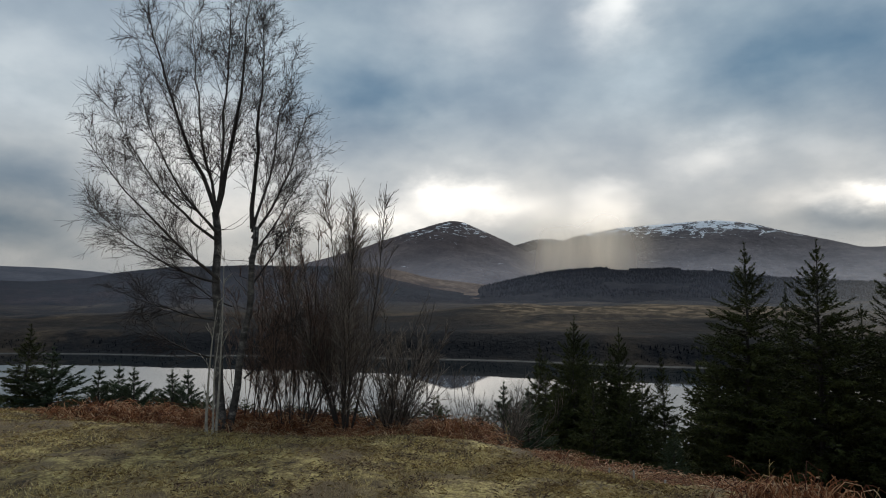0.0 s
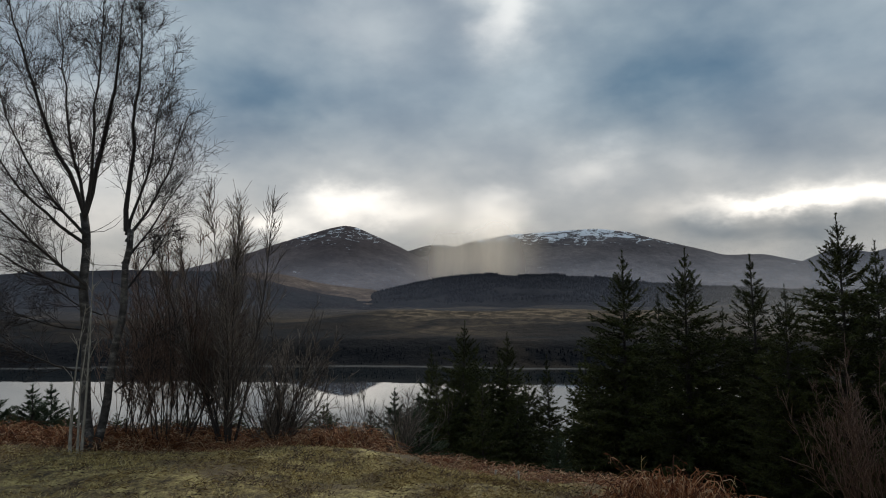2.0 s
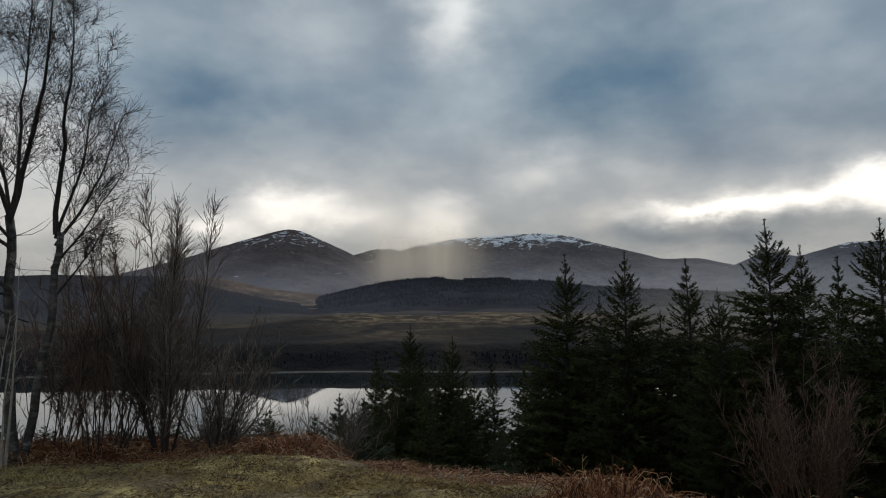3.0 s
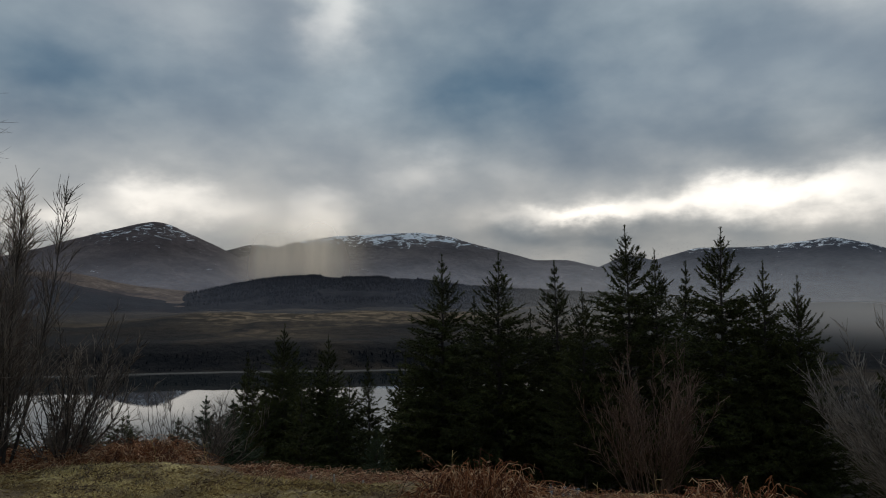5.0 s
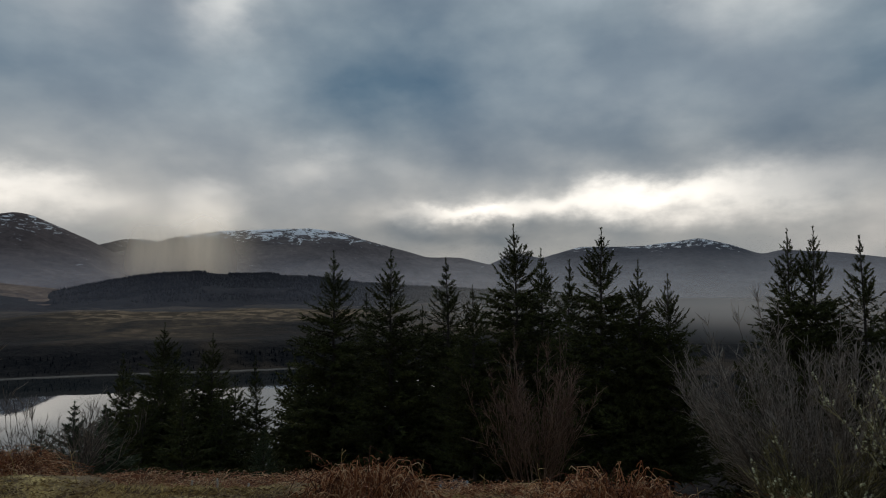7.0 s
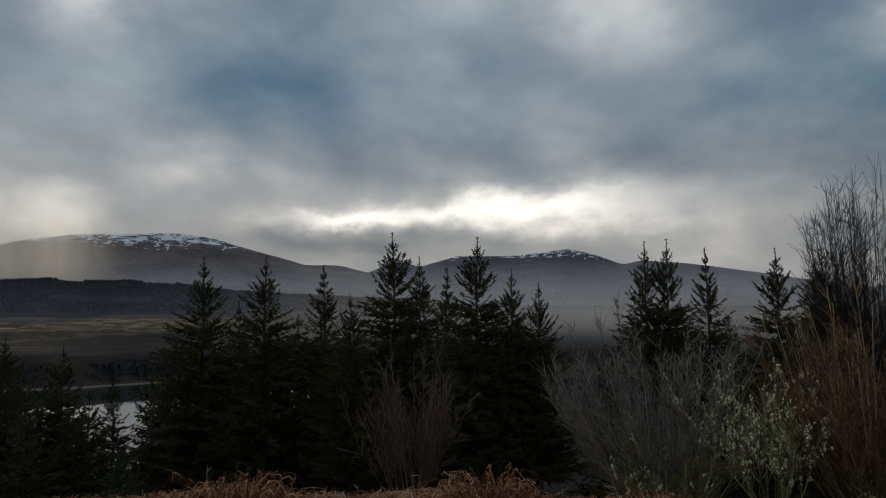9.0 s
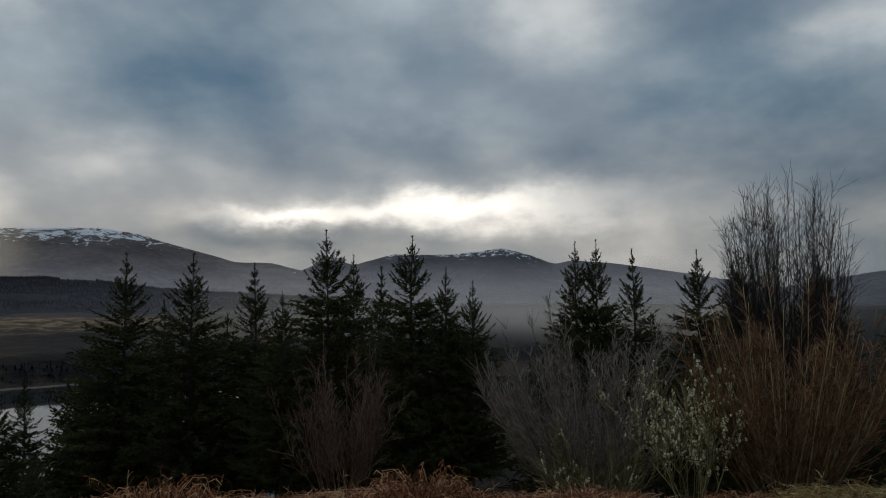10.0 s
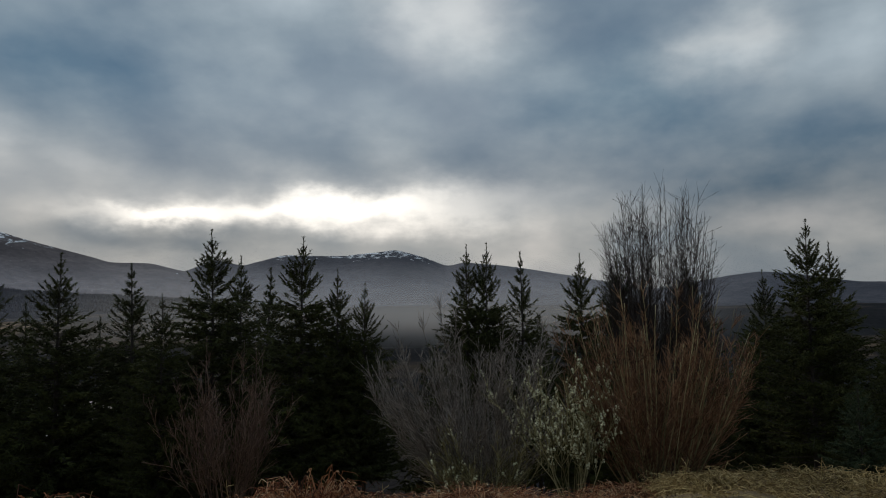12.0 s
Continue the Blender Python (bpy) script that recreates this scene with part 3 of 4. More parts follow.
# ---- trees and shrubs ----
def spruce_mesh(rng, tall, wide, density, open_top, bulk):
    """Arrays of a spruce: bark tubes, and shoots that carry needles."""
    bark = Tubes()
    hs = np.linspace(0, tall, 14)
    bow = rng.normal(0, 0.02, (14, 2)).cumsum(0) * (hs / tall)[:, None]
    axis = np.column_stack([bow, hs])
    bark.add(axis, 0.011 * tall * (1 - hs / tall) ** 0.9 + 0.006, 6)
    base, tip, size = [], [], []

    def spray(points, spread, gap, length):
        """Shoots along both sides of a branch."""
        total = np.linalg.norm(np.diff(points, axis=0), axis=1).sum()
        n, m = max(4, int(1.9 * total / gap)), len(points) - 1
        f = rng.uniform(0.08, 1.0, n) ** 0.8
        k = np.minimum((f * m).astype(int), m - 1)
        d = points[k + 1] - points[k]
        p = points[k] + d * (f * m - k)[:, None]
        d /= np.linalg.norm(d, axis=1)[:, None]
        side = np.cross(d, (0.0, 0.0, 1.0)) * (rng.choice((-1, 1), n) * rng.uniform(0.2, 1.0, n) * spread)[:, None]
        w = d * rng.uniform(0.35, 0.9, n)[:, None] + side
        w[:, 2] += rng.uniform(-0.75, 0.45, n)
        w /= np.linalg.norm(w, axis=1)[:, None]
        base.append(p)
        tip.append(p + w * (0.8 * length * rng.uniform(0.45, 1.2, n) * (1.15 - 0.5 * f))[:, None])
        size.append(bulk * rng.uniform(0.017, 0.027, n) * np.where((f < 0.75) & (total > 0.9), 1.6, np.where(total > 0.9, 0.85, 0.7)))
        base.append(points[-2:-1])
        tip.append(points[-1:] + d[-1:] * 0.08)
        size.append(np.array([0.024]))

    h = tall - rng.uniform(0.4, 0.55)
    while h > tall * 0.22:
        x = tall - h
        swell = min(max((x - 0.3) / 1.7, 0.0), 1.0)
        reach = wide * x * (0.35 + 0.65 * swell * swell * (3 - 2 * swell)) / (1 + 0.055 * x) * rng.uniform(0.88, 1.12) + 0.12 * open_top
        count = 6 if x < 1.0 else 10 if x < 2.5 else 13
        start = rng.uniform(0, 6.28)
        for k in range(count):
            turn = start + 6.28 * k / count + rng.normal(0, 0.25)
            rise = (0.8 if x < 0.9 else 0.45 if x < 2.2 else 0.12) + rng.normal(0, 0.14)
            length = reach * rng.uniform(0.55, 1.1)
            z = h + rng.normal(0, 0.04 if x < 1.5 else 0.12)
            root = np.array([np.interp(z, hs, axis[:, 0]), np.interp(z, hs, axis[:, 1]), z])
            pts = bent(rng, root, (math.cos(turn), math.sin(turn), rise), length, 6, 0.05, 0.10 if x < 2.5 else 0.03)
            bark.add(pts[::3], np.linspace(0.007 + 0.006 * length, 0.004, 3), 3)
            spray(pts, 1.0 if x > 1.5 else 0.8, density * (1.0 if x > 2.0 else 0.55), bulk * min(0.11 + 0.13 * length, 0.36))
        h -= (0.24 if x > 1.6 else 0.27) * rng.uniform(0.8, 1.2) * max(bulk, 1.0)
    # the leading shoot
    z = tall - rng.uniform(0.0, 0.7, 60)
    p = np.column_stack([np.interp(z, hs, axis[:, 0]), np.interp(z, hs, axis[:, 1]), z])
    base.append(p)
    tip.append(p + np.column_stack([rng.normal(0, 0.03, 60), rng.normal(0, 0.03, 60), np.full(60, 0.07)]))
    size.append(np.full(60, 0.013))
    return bark, np.concatenate(base), np.concatenate(tip), np.concatenate(size)


def needle_arrays(rng, base, tip, size, needles):
    """Each shoot is a slim three-sided spindle with single needles standing off it."""
    d = tip - base
    length = np.linalg.norm(d, axis=1)[:, None] + 1e-9
    d = d / length
    a = np.cross(d, rng.normal(0, 1, d.shape))
    a /= np.linalg.norm(a, axis=1)[:, None] + 1e-9
    b = np.cross(d, a)
    mid = base + d * length * 0.22
    n = len(base)
    ring = [mid + size[:, None] * (math.cos(t) * a + math.sin(t) * b) for t in (0, 2.094, 4.189)]
    verts = [np.stack([*ring, tip], 1).reshape(-1, 3)]
    k = np.arange(n)[:, None] * 4
    faces = [np.concatenate([k + np.array(f) for f in ((3, 0, 1), (3, 1, 2), (3, 2, 0))])]
    count = n * 4
    for _ in range(needles):
        f = rng.uniform(0.1, 1.0, (n, 1))
        t = rng.uniform(0, 6.28, (n, 1))
        out = np.cos(t) * a + np.sin(t) * b
        p = base + d * length * f
        end = p + out * rng.uniform(0.025, 0.05, (n, 1)) + d * rng.uniform(0.015, 0.06, (n, 1))
        side = d * 0.009 + np.cross(d, out) * 0.004
        verts.append(np.stack([p - side, p + side, end], 1).reshape(-1, 3))
        faces.append(np.arange(n)[:, None] * 3 + np.array((0, 1, 2)) + count)
        count += n * 3
    return np.concatenate(verts), np.concatenate(faces)


def build_spruce(seed, tall, wide, density, open_top, label, mat=None, needles=2, bulk=1.0):
    rng = np.random.default_rng(seed)
    tree = thing("spruce_tree", label, "spruce", "spruces on the slope")
    bark, base, tip, size = spruce_mesh(rng, tall, wide, density, open_top, bulk)
    bark.part("trunk", BARK, tree, "dark trunk with bare branches")
    v, f = needle_arrays(rng, base, tip, size, needles)
    tagged(part("crown", v, f, mat or NEEDLE, tree), kind="stuff")
    return tree


def plant(kinds, az, d, top, kind, turn, squeeze=1.0):
    """Stands a copy of a tree at a bearing and distance, so tall that its tip reaches the angle top; the first one is used itself."""
    tree, tall, used = kinds[kind]
    foot = spot(az, d) - np.array([0, 0, 0.12])
    scale = (EYE + d * math.tan(radians(top)) - foot[2]) / tall
    m = pose(*foot, 0, 0, turn) @ Matrix.Diagonal((scale * squeeze, scale * squeeze, scale, 1))
    if used:
        copy_thing(tree, m @ Matrix.Diagonal((1 / tree.scale.x, 1 / tree.scale.y, 1 / tree.scale.z, 1)))
    else:
        tree.matrix_basis = m
        kinds[kind][2] = True


DARK = "dark green spruce with a bare leading shoot on the slope"
KINDS = [
    [build_spruce(11, 10.5, 0.52, 0.066, 1.0, DARK), 10.5, False],
    [build_spruce(12, 10.5, 0.48, 0.064, 1.3, "dark green spruce with an open top of long shoots"), 10.5, False],
    [build_spruce(13, 9.5, 0.36, 0.052, 0.8, "slim dense dark green spruce"), 9.5, False],
    [build_spruce(14, 11.0, 0.57, 0.068, 1.1, "broad dark green spruce with a wide lower crown"), 11.0, False],
    [build_spruce(15, 6.0, 0.50, 0.040, 1.0, "young blue-green spruce below the bank", PINE), 6.0, False],
    [build_spruce(16, 9.0, 0.54, 0.11, 1.0, "dark spruce standing deep among the others", None, 1, 1.8), 9.0, False],
]
# bearing, distance, angle of the tip, kind, turn, squeeze
SPRUCES = [
    (8.2, 34, -4.6, 2, 10, 0.9), (11.3, 30, -2.2, 0, 40, 1.0), (15.3, 29, -3.2, 1, 80, 0.95), (18.8, 33, -5.2, 2, 120, 0.8),
    (25.3, 24, 3.8, 1, 0, 1.0), (27.8, 30, 0.1, 2, 30, 0.9), (30.2, 22, 3.9, 1, 150, 1.0), (35.2, 22, 3.2, 2, 60, 1.15),
    (37.6, 19, 0.8, 3, 200, 0.8), (41.4, 20, 6.1, 0, 250, 1.0), (43.7, 23, 3.9, 1, 20, 0.9), (45.5, 25, 2.9, 2, 300, 1.0),
    (48.8, 18.5, 5.7, 0, 100, 1.0), (51.7, 18, 2.8, 1, 220, 0.85), (54.1, 18, 1.6, 3, 330, 0.75), (63.3, 18, 4.9, 1, 45, 0.85),
]
SPRUCES += [
    (65.0, 18, 5.1, 0, 95, 0.75), (67.9, 18, 4.2, 2, 15, 0.9), (73.3, 17, 4.0, 0, 135, 0.85), (76.3, 18, 3.9, 3, 75, 0.8),
    (82.0, 18, 3.2, 0, 160, 0.8), (90.6, 14, 6.0, 3, 280, 0.85), (92.2, 16, 4.1, 1, 5, 0.8), (87.6, 17, 2.2, 0, 190, 0.8), (96.5, 15, 1.5, 0, 260, 0.9),
]
SPRUCES += [
    (33.0, 26, -1.0, 5, 110, 1.0), (22.3, 27, -6.5, 5, 60, 0.9), (60.0, 20, -4.0, 5, 50, 0.9), (13.0, 25, -7.0, 5, 310, 0.9), (10.0, 27, -7.5, 5, 200, 0.9), (9.0, 31, -5.6, 5, 20, 1.0), (12.5, 32, -4.2, 5, 70, 1.0), (14.5, 31, -4.6, 5, 130, 1.0), (17.0, 30, -6.6, 5, 190, 1.0), (11.4, 28, -5.0, 3, 160, 0.9), (16.0, 27, -7.6, 5, 260, 1.0),
]
SPRUCES += [(22.8 + 1.7 * k, 25.0 + k % 2, -5.2 + 0.7 * (k % 3), 5, 53 * k, 1.1) for k in range(4)]
SPRUCES += [(22.0 + 4.3 * k, 27 - 1.5 * (k % 3), -4.5 + 1.1 * (k % 4), 5, 37 * k, 0.95) for k in range(18) if k not in (8, 9)]
YOUNG = [
    (-32.9, 23, -2.5, 2, 15, 1.5), (-31.0, 22, -4.3, 4, 40, 1.9), (-27.8, 20, -5.9, 4, 75, 1.8), (-26.4, 21, -5.8, 4, 130, 1.5),
    (-25.4, 20, -6.1, 4, 170, 1.7), (-22.7, 20, -6.4, 4, 210, 1.8), (-21.6, 21, -6.5, 4, 250, 1.7), (-0.5, 19, -8.8, 4, 300, 0.6),
    (3.2, 18, -9.6, 4, 330, 1.3), (5.4, 18, -8.0, 4, 20, 1.3), (1.8, 17, -10.8, 4, 110, 1.2), (7.4, 19, -8.4, 4, 200, 1.3), (93.6, 10.5, -5.6, 4, 50, 0.9), (-36.0, 21, -5.0, 4, 90, 1.0), (19.5, 19, -11.0, 4, 140, 0.9),
]
YOUNG += [(-37.0, 20, -6.0, 5, 10, 1.3), (-34.5, 19, -7.0, 5, 80, 1.5), (-29.5, 19, -7.6, 5, 140, 1.6), (-24.0, 18.5, -7.9, 5, 220, 1.5), (-20.0, 18, -8.2, 5, 300, 1.5)]
# a low thicket of seedlings on the slope below the birch and the alders
YOUNG += [(-22.0 + 1.25 * k, 15.0 + 1.6 * math.sin(k * 2.7), -9.8 + 0.9 * math.sin(k * 1.9), 5, 67 * k, 2.1) for k in range(18)]
for row in SPRUCES + YOUNG:
    plant(KINDS, *row)


def shrub(name, label, category, az, d, stems, tall, spread, root, bark, twig, shoots, seed, wander=0.05, rise=0.05, thick=0.012, bud=0, lean=0.0, shoot_len=0.45, second=2, low=0.25, dome=0.25, least=0.62, cap=0.0, slim=1.0):
    """Many stems from one stool, each with ascending side shoots."""
    rng = np.random.default_rng(seed)
    top = thing(name, label, category)
    top.matrix_basis = Matrix.Translation(spot(az, d) - np.array([0, 0, 0.05]))
    main, fine, buds, few = Tubes(), Tubes(), [], stems <= 12
    for _ in range(stems):
        turn, tilt = rng.uniform(0, 6.28), radians(spread) * math.sqrt(rng.uniform(0, 1))
        p = np.array([math.cos(turn), math.sin(turn), 0]) * root * math.sqrt(rng.uniform(0, 1))
        w = (math.cos(turn) * math.sin(tilt) + lean, math.sin(turn) * math.sin(tilt), math.cos(tilt))
        length = tall * rng.uniform(least, 1.04) * (1 - cap * (tilt / radians(spread)) ** 2 if cap else 1 - dome * tilt)
        pts = bent(rng, p, w, length, 9, wander, rise)
        r = thick * rng.uniform(0.6, 1.2)
        main.add(pts, 0.003 + (r - 0.003) * np.linspace(1, 0, 10) ** 1.2, 6 if few else 4)
        if few:
            main.part("stem", bark, top)
            main = Tubes()
        for _ in range(shoots):
            f = rng.uniform(low, 0.97)
            k = min(int(f * 9), 8)
            q = pts[k] + (pts[k + 1] - pts[k]) * (f * 9 - k)
            sp = bent(rng, q, off(rng, pts[k + 1] - pts[k], rng.uniform(18, 42)), shoot_len * tall * rng.uniform(0.35, 1.0) * (1.15 - f), 4, 0.11, 0.09)
            fine.add(sp, np.linspace(max(0.45 * r * (1.1 - f), 0.0050 * slim), 0.0030 * slim, 5), 3)
            for _ in range(second):
                g = rng.integers(1, 4)
                tw = bent(rng, sp[g], off(rng, sp[g + 1] - sp[g], rng.uniform(20, 45)), rng.uniform(0.10, 0.32) * tall * 0.25, 2, 0.08, 0.08)
                fine.add(tw, np.linspace(0.0038, 0.0026, 3) * slim, 3)
                if bud and rng.uniform() < bud:
                    buds += [tw[1], tw[2]]
    if not few:
        tagged(main.part("stem", bark, top), kind="stuff")
    tagged(fine.part("twig", twig, top), kind="stuff")
    if buds:
        c = np.array(buds) + rng.normal(0, 0.012, (len(buds), 3))
        tilt = rng.normal(0, 0.008, c.shape) + np.array([0, 0, 0.024])
        v, f = needle_arrays(rng, np.concatenate([c, c]), np.concatenate([c + tilt, c - tilt]), rng.uniform(0.012, 0.021, 2 * len(c)), 0)
        tagged(part("catkin", v, f, CATKIN, top, "pale silvery catkins"), kind="stuff")
    return top


def birch():
    rng = np.random.default_rng(5)
    az, d = -18.7, 9.9
    tree = thing("birch_tree", "tall bare silver birch with twin stems and fine dark twigs", "birch")
    tree.matrix_basis = Matrix.Translation(spot(az, d) - np.array([0, 0, 0.1])) @ pose(0, 0, 0, 0, 0, -az)
    twigs = Tubes()
    # each limb: foot x, foot height, start lean, end lean, depth lean (degrees), length, thickness
    limbs = [
        (0.02, 0.0, -3, -3, 2, 3.3, 0.075), (0.07, 0.0, 7, 4, -4, 3.1, 0.058),
        (-0.15, 3.25, 10, 2, 5, 3.7, 0.044), (-0.15, 3.25, -27, -4, -6, 3.5, 0.036), (-0.15, 3.2, -12, -6, 14, 3.3, 0.028), (-0.15, 3.3, 2, 5, -12, 3.4, 0.028),
        (0.36, 3.05, 1, 3, 8, 3.7, 0.040), (0.36, 2.9, 32, 10, -8, 2.1, 0.026), (0.36, 3.0, 16, 5, 16, 2.8, 0.026), (0.32, 2.6, 38, 16, 14, 1.9, 0.020),
        (-0.12, 2.85, -55, -18, 10, 2.5, 0.028), (-0.12, 2.95, -40, -8, -12, 2.4, 0.024), (-0.10, 2.3, -50, -34, -8, 2.6, 0.028), (-0.10, 2.25, -72, -38, 12, 2.2, 0.022),
    ]
    limbs += [
        (-0.08, 1.7, -80, -62, -10, 1.4, 0.016), (0.0, 1.15, -88, -35, 14, 1.35, 0.020), (0.35, 2.2, 40, 20, 10, 1.4, 0.018), (0.1, 1.9, -66, -30, 16, 1.2, 0.014),
        (0.3, 1.25, 58, 66, 12, 0.9, 0.014), (0.28, 0.85, 48, 60, 14, 0.9, 0.013),
    ]
    for n, (x, z, a0, a1, deep, length, r) in enumerate(limbs):
        tube = Tubes()
        p, pts, steps = np.array([x, 0.0, z]), [], 12
        for k in range(steps + 1):
            pts.append(p.copy())
            a = radians(a0 + (a1 - a0) * k / steps) + rng.normal(0, 0.07)
            p = p + unit((math.sin(a), math.tan(radians(deep)) * (0.6 + 0.4 * math.sin(k)), math.cos(a))) * length / steps
        pts = np.array(pts)
        trunk = n < 2
        end = r * 0.72 if trunk else 0.006
        tube.add(pts, np.linspace(r, end, steps + 1) if trunk else 0.004 + (r * 0.95 - 0.004) * np.linspace(1, 0, steps + 1) ** 1.15, 8 if trunk else 6)
        if trunk:
            for _ in range(9):
                k = rng.integers(3, steps)
                tw = bent(rng, pts[k], (rng.normal(0, 1), rng.normal(0, 0.7), rng.uniform(-0.1, 0.7)), rng.uniform(0.3, 0.9), 5, 0.14, 0.02)
                twigs.add(tw, np.linspace(0.006, 0.002, 6), 3)
            tube.part("trunk", BIRCH, tree, "grey-white peeling birch trunk")
            continue
        for k in range(int(length * 11)):
            f = rng.uniform(0.12, 1.0)
            i = min(int(f * steps), steps - 1)
            q, way2 = pts[i] + (pts[i + 1] - pts[i]) * (f * steps - i), pts[i + 1] - pts[i]
            l2 = rng.uniform(0.4, 1.0) * min(length, 2.6) * 0.34 * (1.15 - 0.6 * f)
            sec = bent(rng, q, off(rng, way2, rng.uniform(22, 46)), l2, 6, 0.12, 0.05)
            twigs.add(sec, np.linspace(max(0.008 * (1.2 - f), 0.004), 0.0022, 7), 3)
            for _ in range(int(5 + l2 * 7)):
                j = rng.integers(1, 6)
                ter = bent(rng, sec[j] + (sec[j + 1] - sec[j]) * rng.uniform(), off(rng, sec[j + 1] - sec[j], rng.uniform(22, 50)), rng.uniform(0.13, 0.40), 4, 0.17, 0.04)
                twigs.add(ter, np.linspace(0.0027, 0.0018, 5), 3)
                for _ in range(4):
                    g = rng.integers(1, 4)
                    tw = bent(rng, ter[g], off(rng, ter[g + 1] - ter[g], rng.uniform(25, 55)), rng.uniform(0.10, 0.26), 2, 0.15, -0.05)
                    twigs.add(tw, np.linspace(0.0021, 0.0015, 3), 3)
        # dark bark on the limbs stands in for their backlit shade
        tube.part("limb", BARK, tree)
    tagged(twigs.part("twig", TWIG, tree, "fine purplish-brown twigs", False), kind="stuff")


birch()
shrub("dead_sapling", "pale thin leaning dead sapling against the birch", "sapling", -19.4, 9.4, 3, 2.8, 5, 0.12, PALE, PALE, 5, 21, 0.03, 0.02, 0.026, lean=0.05, shoot_len=0.2, second=2)
shrub("alder_tree", "bare young alder with upright mossy stems", "alder", -8.6, 9.9, 12, 4.25, 24, 0.12, BARK, ALDER, 60, 22, 0.05, 0.045, 0.022, low=0.15, shoot_len=0.28, least=0.8, cap=0.3, second=4)
shrub("alder_bush", "bare many-stemmed bush spreading from one stool", "bush", -4.8, 9.8, 30, 2.5, 34, 0.14, BARK, ALDER, 16, 23, 0.09, 0.05, 0.011, low=0.06, least=0.6, cap=0.3, shoot_len=0.3, second=3)
shrub("alder_bush", "red-brown bare bush beside the birch", "bush", -13.4, 10.2, 22, 3.7, 22, 0.35, BARK, REDTWIG, 26, 24, 0.06, 0.05, 0.012, low=0.25, least=0.6, cap=0.3, shoot_len=0.25, second=3, slim=0.8)
shrub("alder_bush", "red-brown bare bush with tangled twigs", "bush", -16.5, 10.6, 14, 3.2, 26, 0.3, BARK, REDTWIG, 20, 25, 0.08, 0.05, 0.011, low=0.2, least=0.5, second=3, shoot_len=0.3, slim=0.8)
shrub("alder_bush", "thin bare reddish bush on the bank", "bush", -11.0, 10.8, 16, 3.3, 22, 0.3, BARK, REDTWIG, 20, 26, 0.08, 0.05, 0.010, low=0.2, least=0.5, second=3, shoot_len=0.3, slim=0.8)
for k, az in enumerate((-17.6, -15.2, -12.4, -10.0, -7.0, -3.0, -1.4)):
    shrub("scrub", "low tangle of dark brown scrub under the trees", "scrub", az, 10.6 + 0.5 * math.sin(k * 2.1), 16, 0.8, 52, 0.3, BARK, REDTWIG, 9, 70 + k, 0.12, 0.03, 0.007, low=0.05, least=0.4)
shrub("willow_bush", "low bare bush among young spruces", "bush", 4.4, 15.0, 28, 3.3, 34, 0.4, BARK, ALDER, 10, 27, 0.08, 0.04, 0.013, second=3)
shrub("willow_bush", "thin brown bare bush before the dark spruces", "bush", 43.2, 9.0, 46, 2.5, 27, 0.2, REDTWIG, REDTWIG, 13, 28, 0.06, 0.04, 0.006, least=0.6, cap=0.25, shoot_len=0.28, second=3, slim=0.8)
shrub("willow_bush", "grey many-stemmed willow bush spreading like a fan", "bush", 64.3, 9.4, 90, 3.0, 46, 0.20, GREYTWIG, GREYTWIG, 17, 29, 0.05, 0.05, 0.011, least=0.72, cap=0.14, shoot_len=0.32, second=4, low=0.15, slim=0.85)
shrub("willow_bush", "greenish low willow growth with a few catkins", "bush", 65.0, 8.6, 40, 1.4, 52, 0.35, GREENTWIG, GREENTWIG, 14, 30, 0.10, 0.04, 0.007, bud=0.08)
shrub("catkin_willow", "small willow bush covered with pale silvery catkins", "willow", 72.5, 8.1, 22, 2.0, 30, 0.14, GREENTWIG, GREENTWIG, 12, 31, 0.09, 0.04, 0.010, bud=0.42, second=3)
shrub("rowan_tree", "tall bare tree with many upright dark stems", "tree", 79.6, 13.0, 150, 6.35, 12.5, 0.35, BARK, TWIG, 28, 32, 0.016, 0.03, 0.013, shoot_len=0.085, second=2, least=0.93, low=0.35, cap=0.4, slim=0.8)
shrub("willow_bush", "dense brown bare bush with upright stems", "bush", 79.3, 8.7, 100, 2.85, 37, 0.3, GREENTWIG, OLIVETWIG, 15, 33, 0.05, 0.05, 0.010, least=0.72, cap=0.2, shoot_len=0.3, second=4, low=0.15)


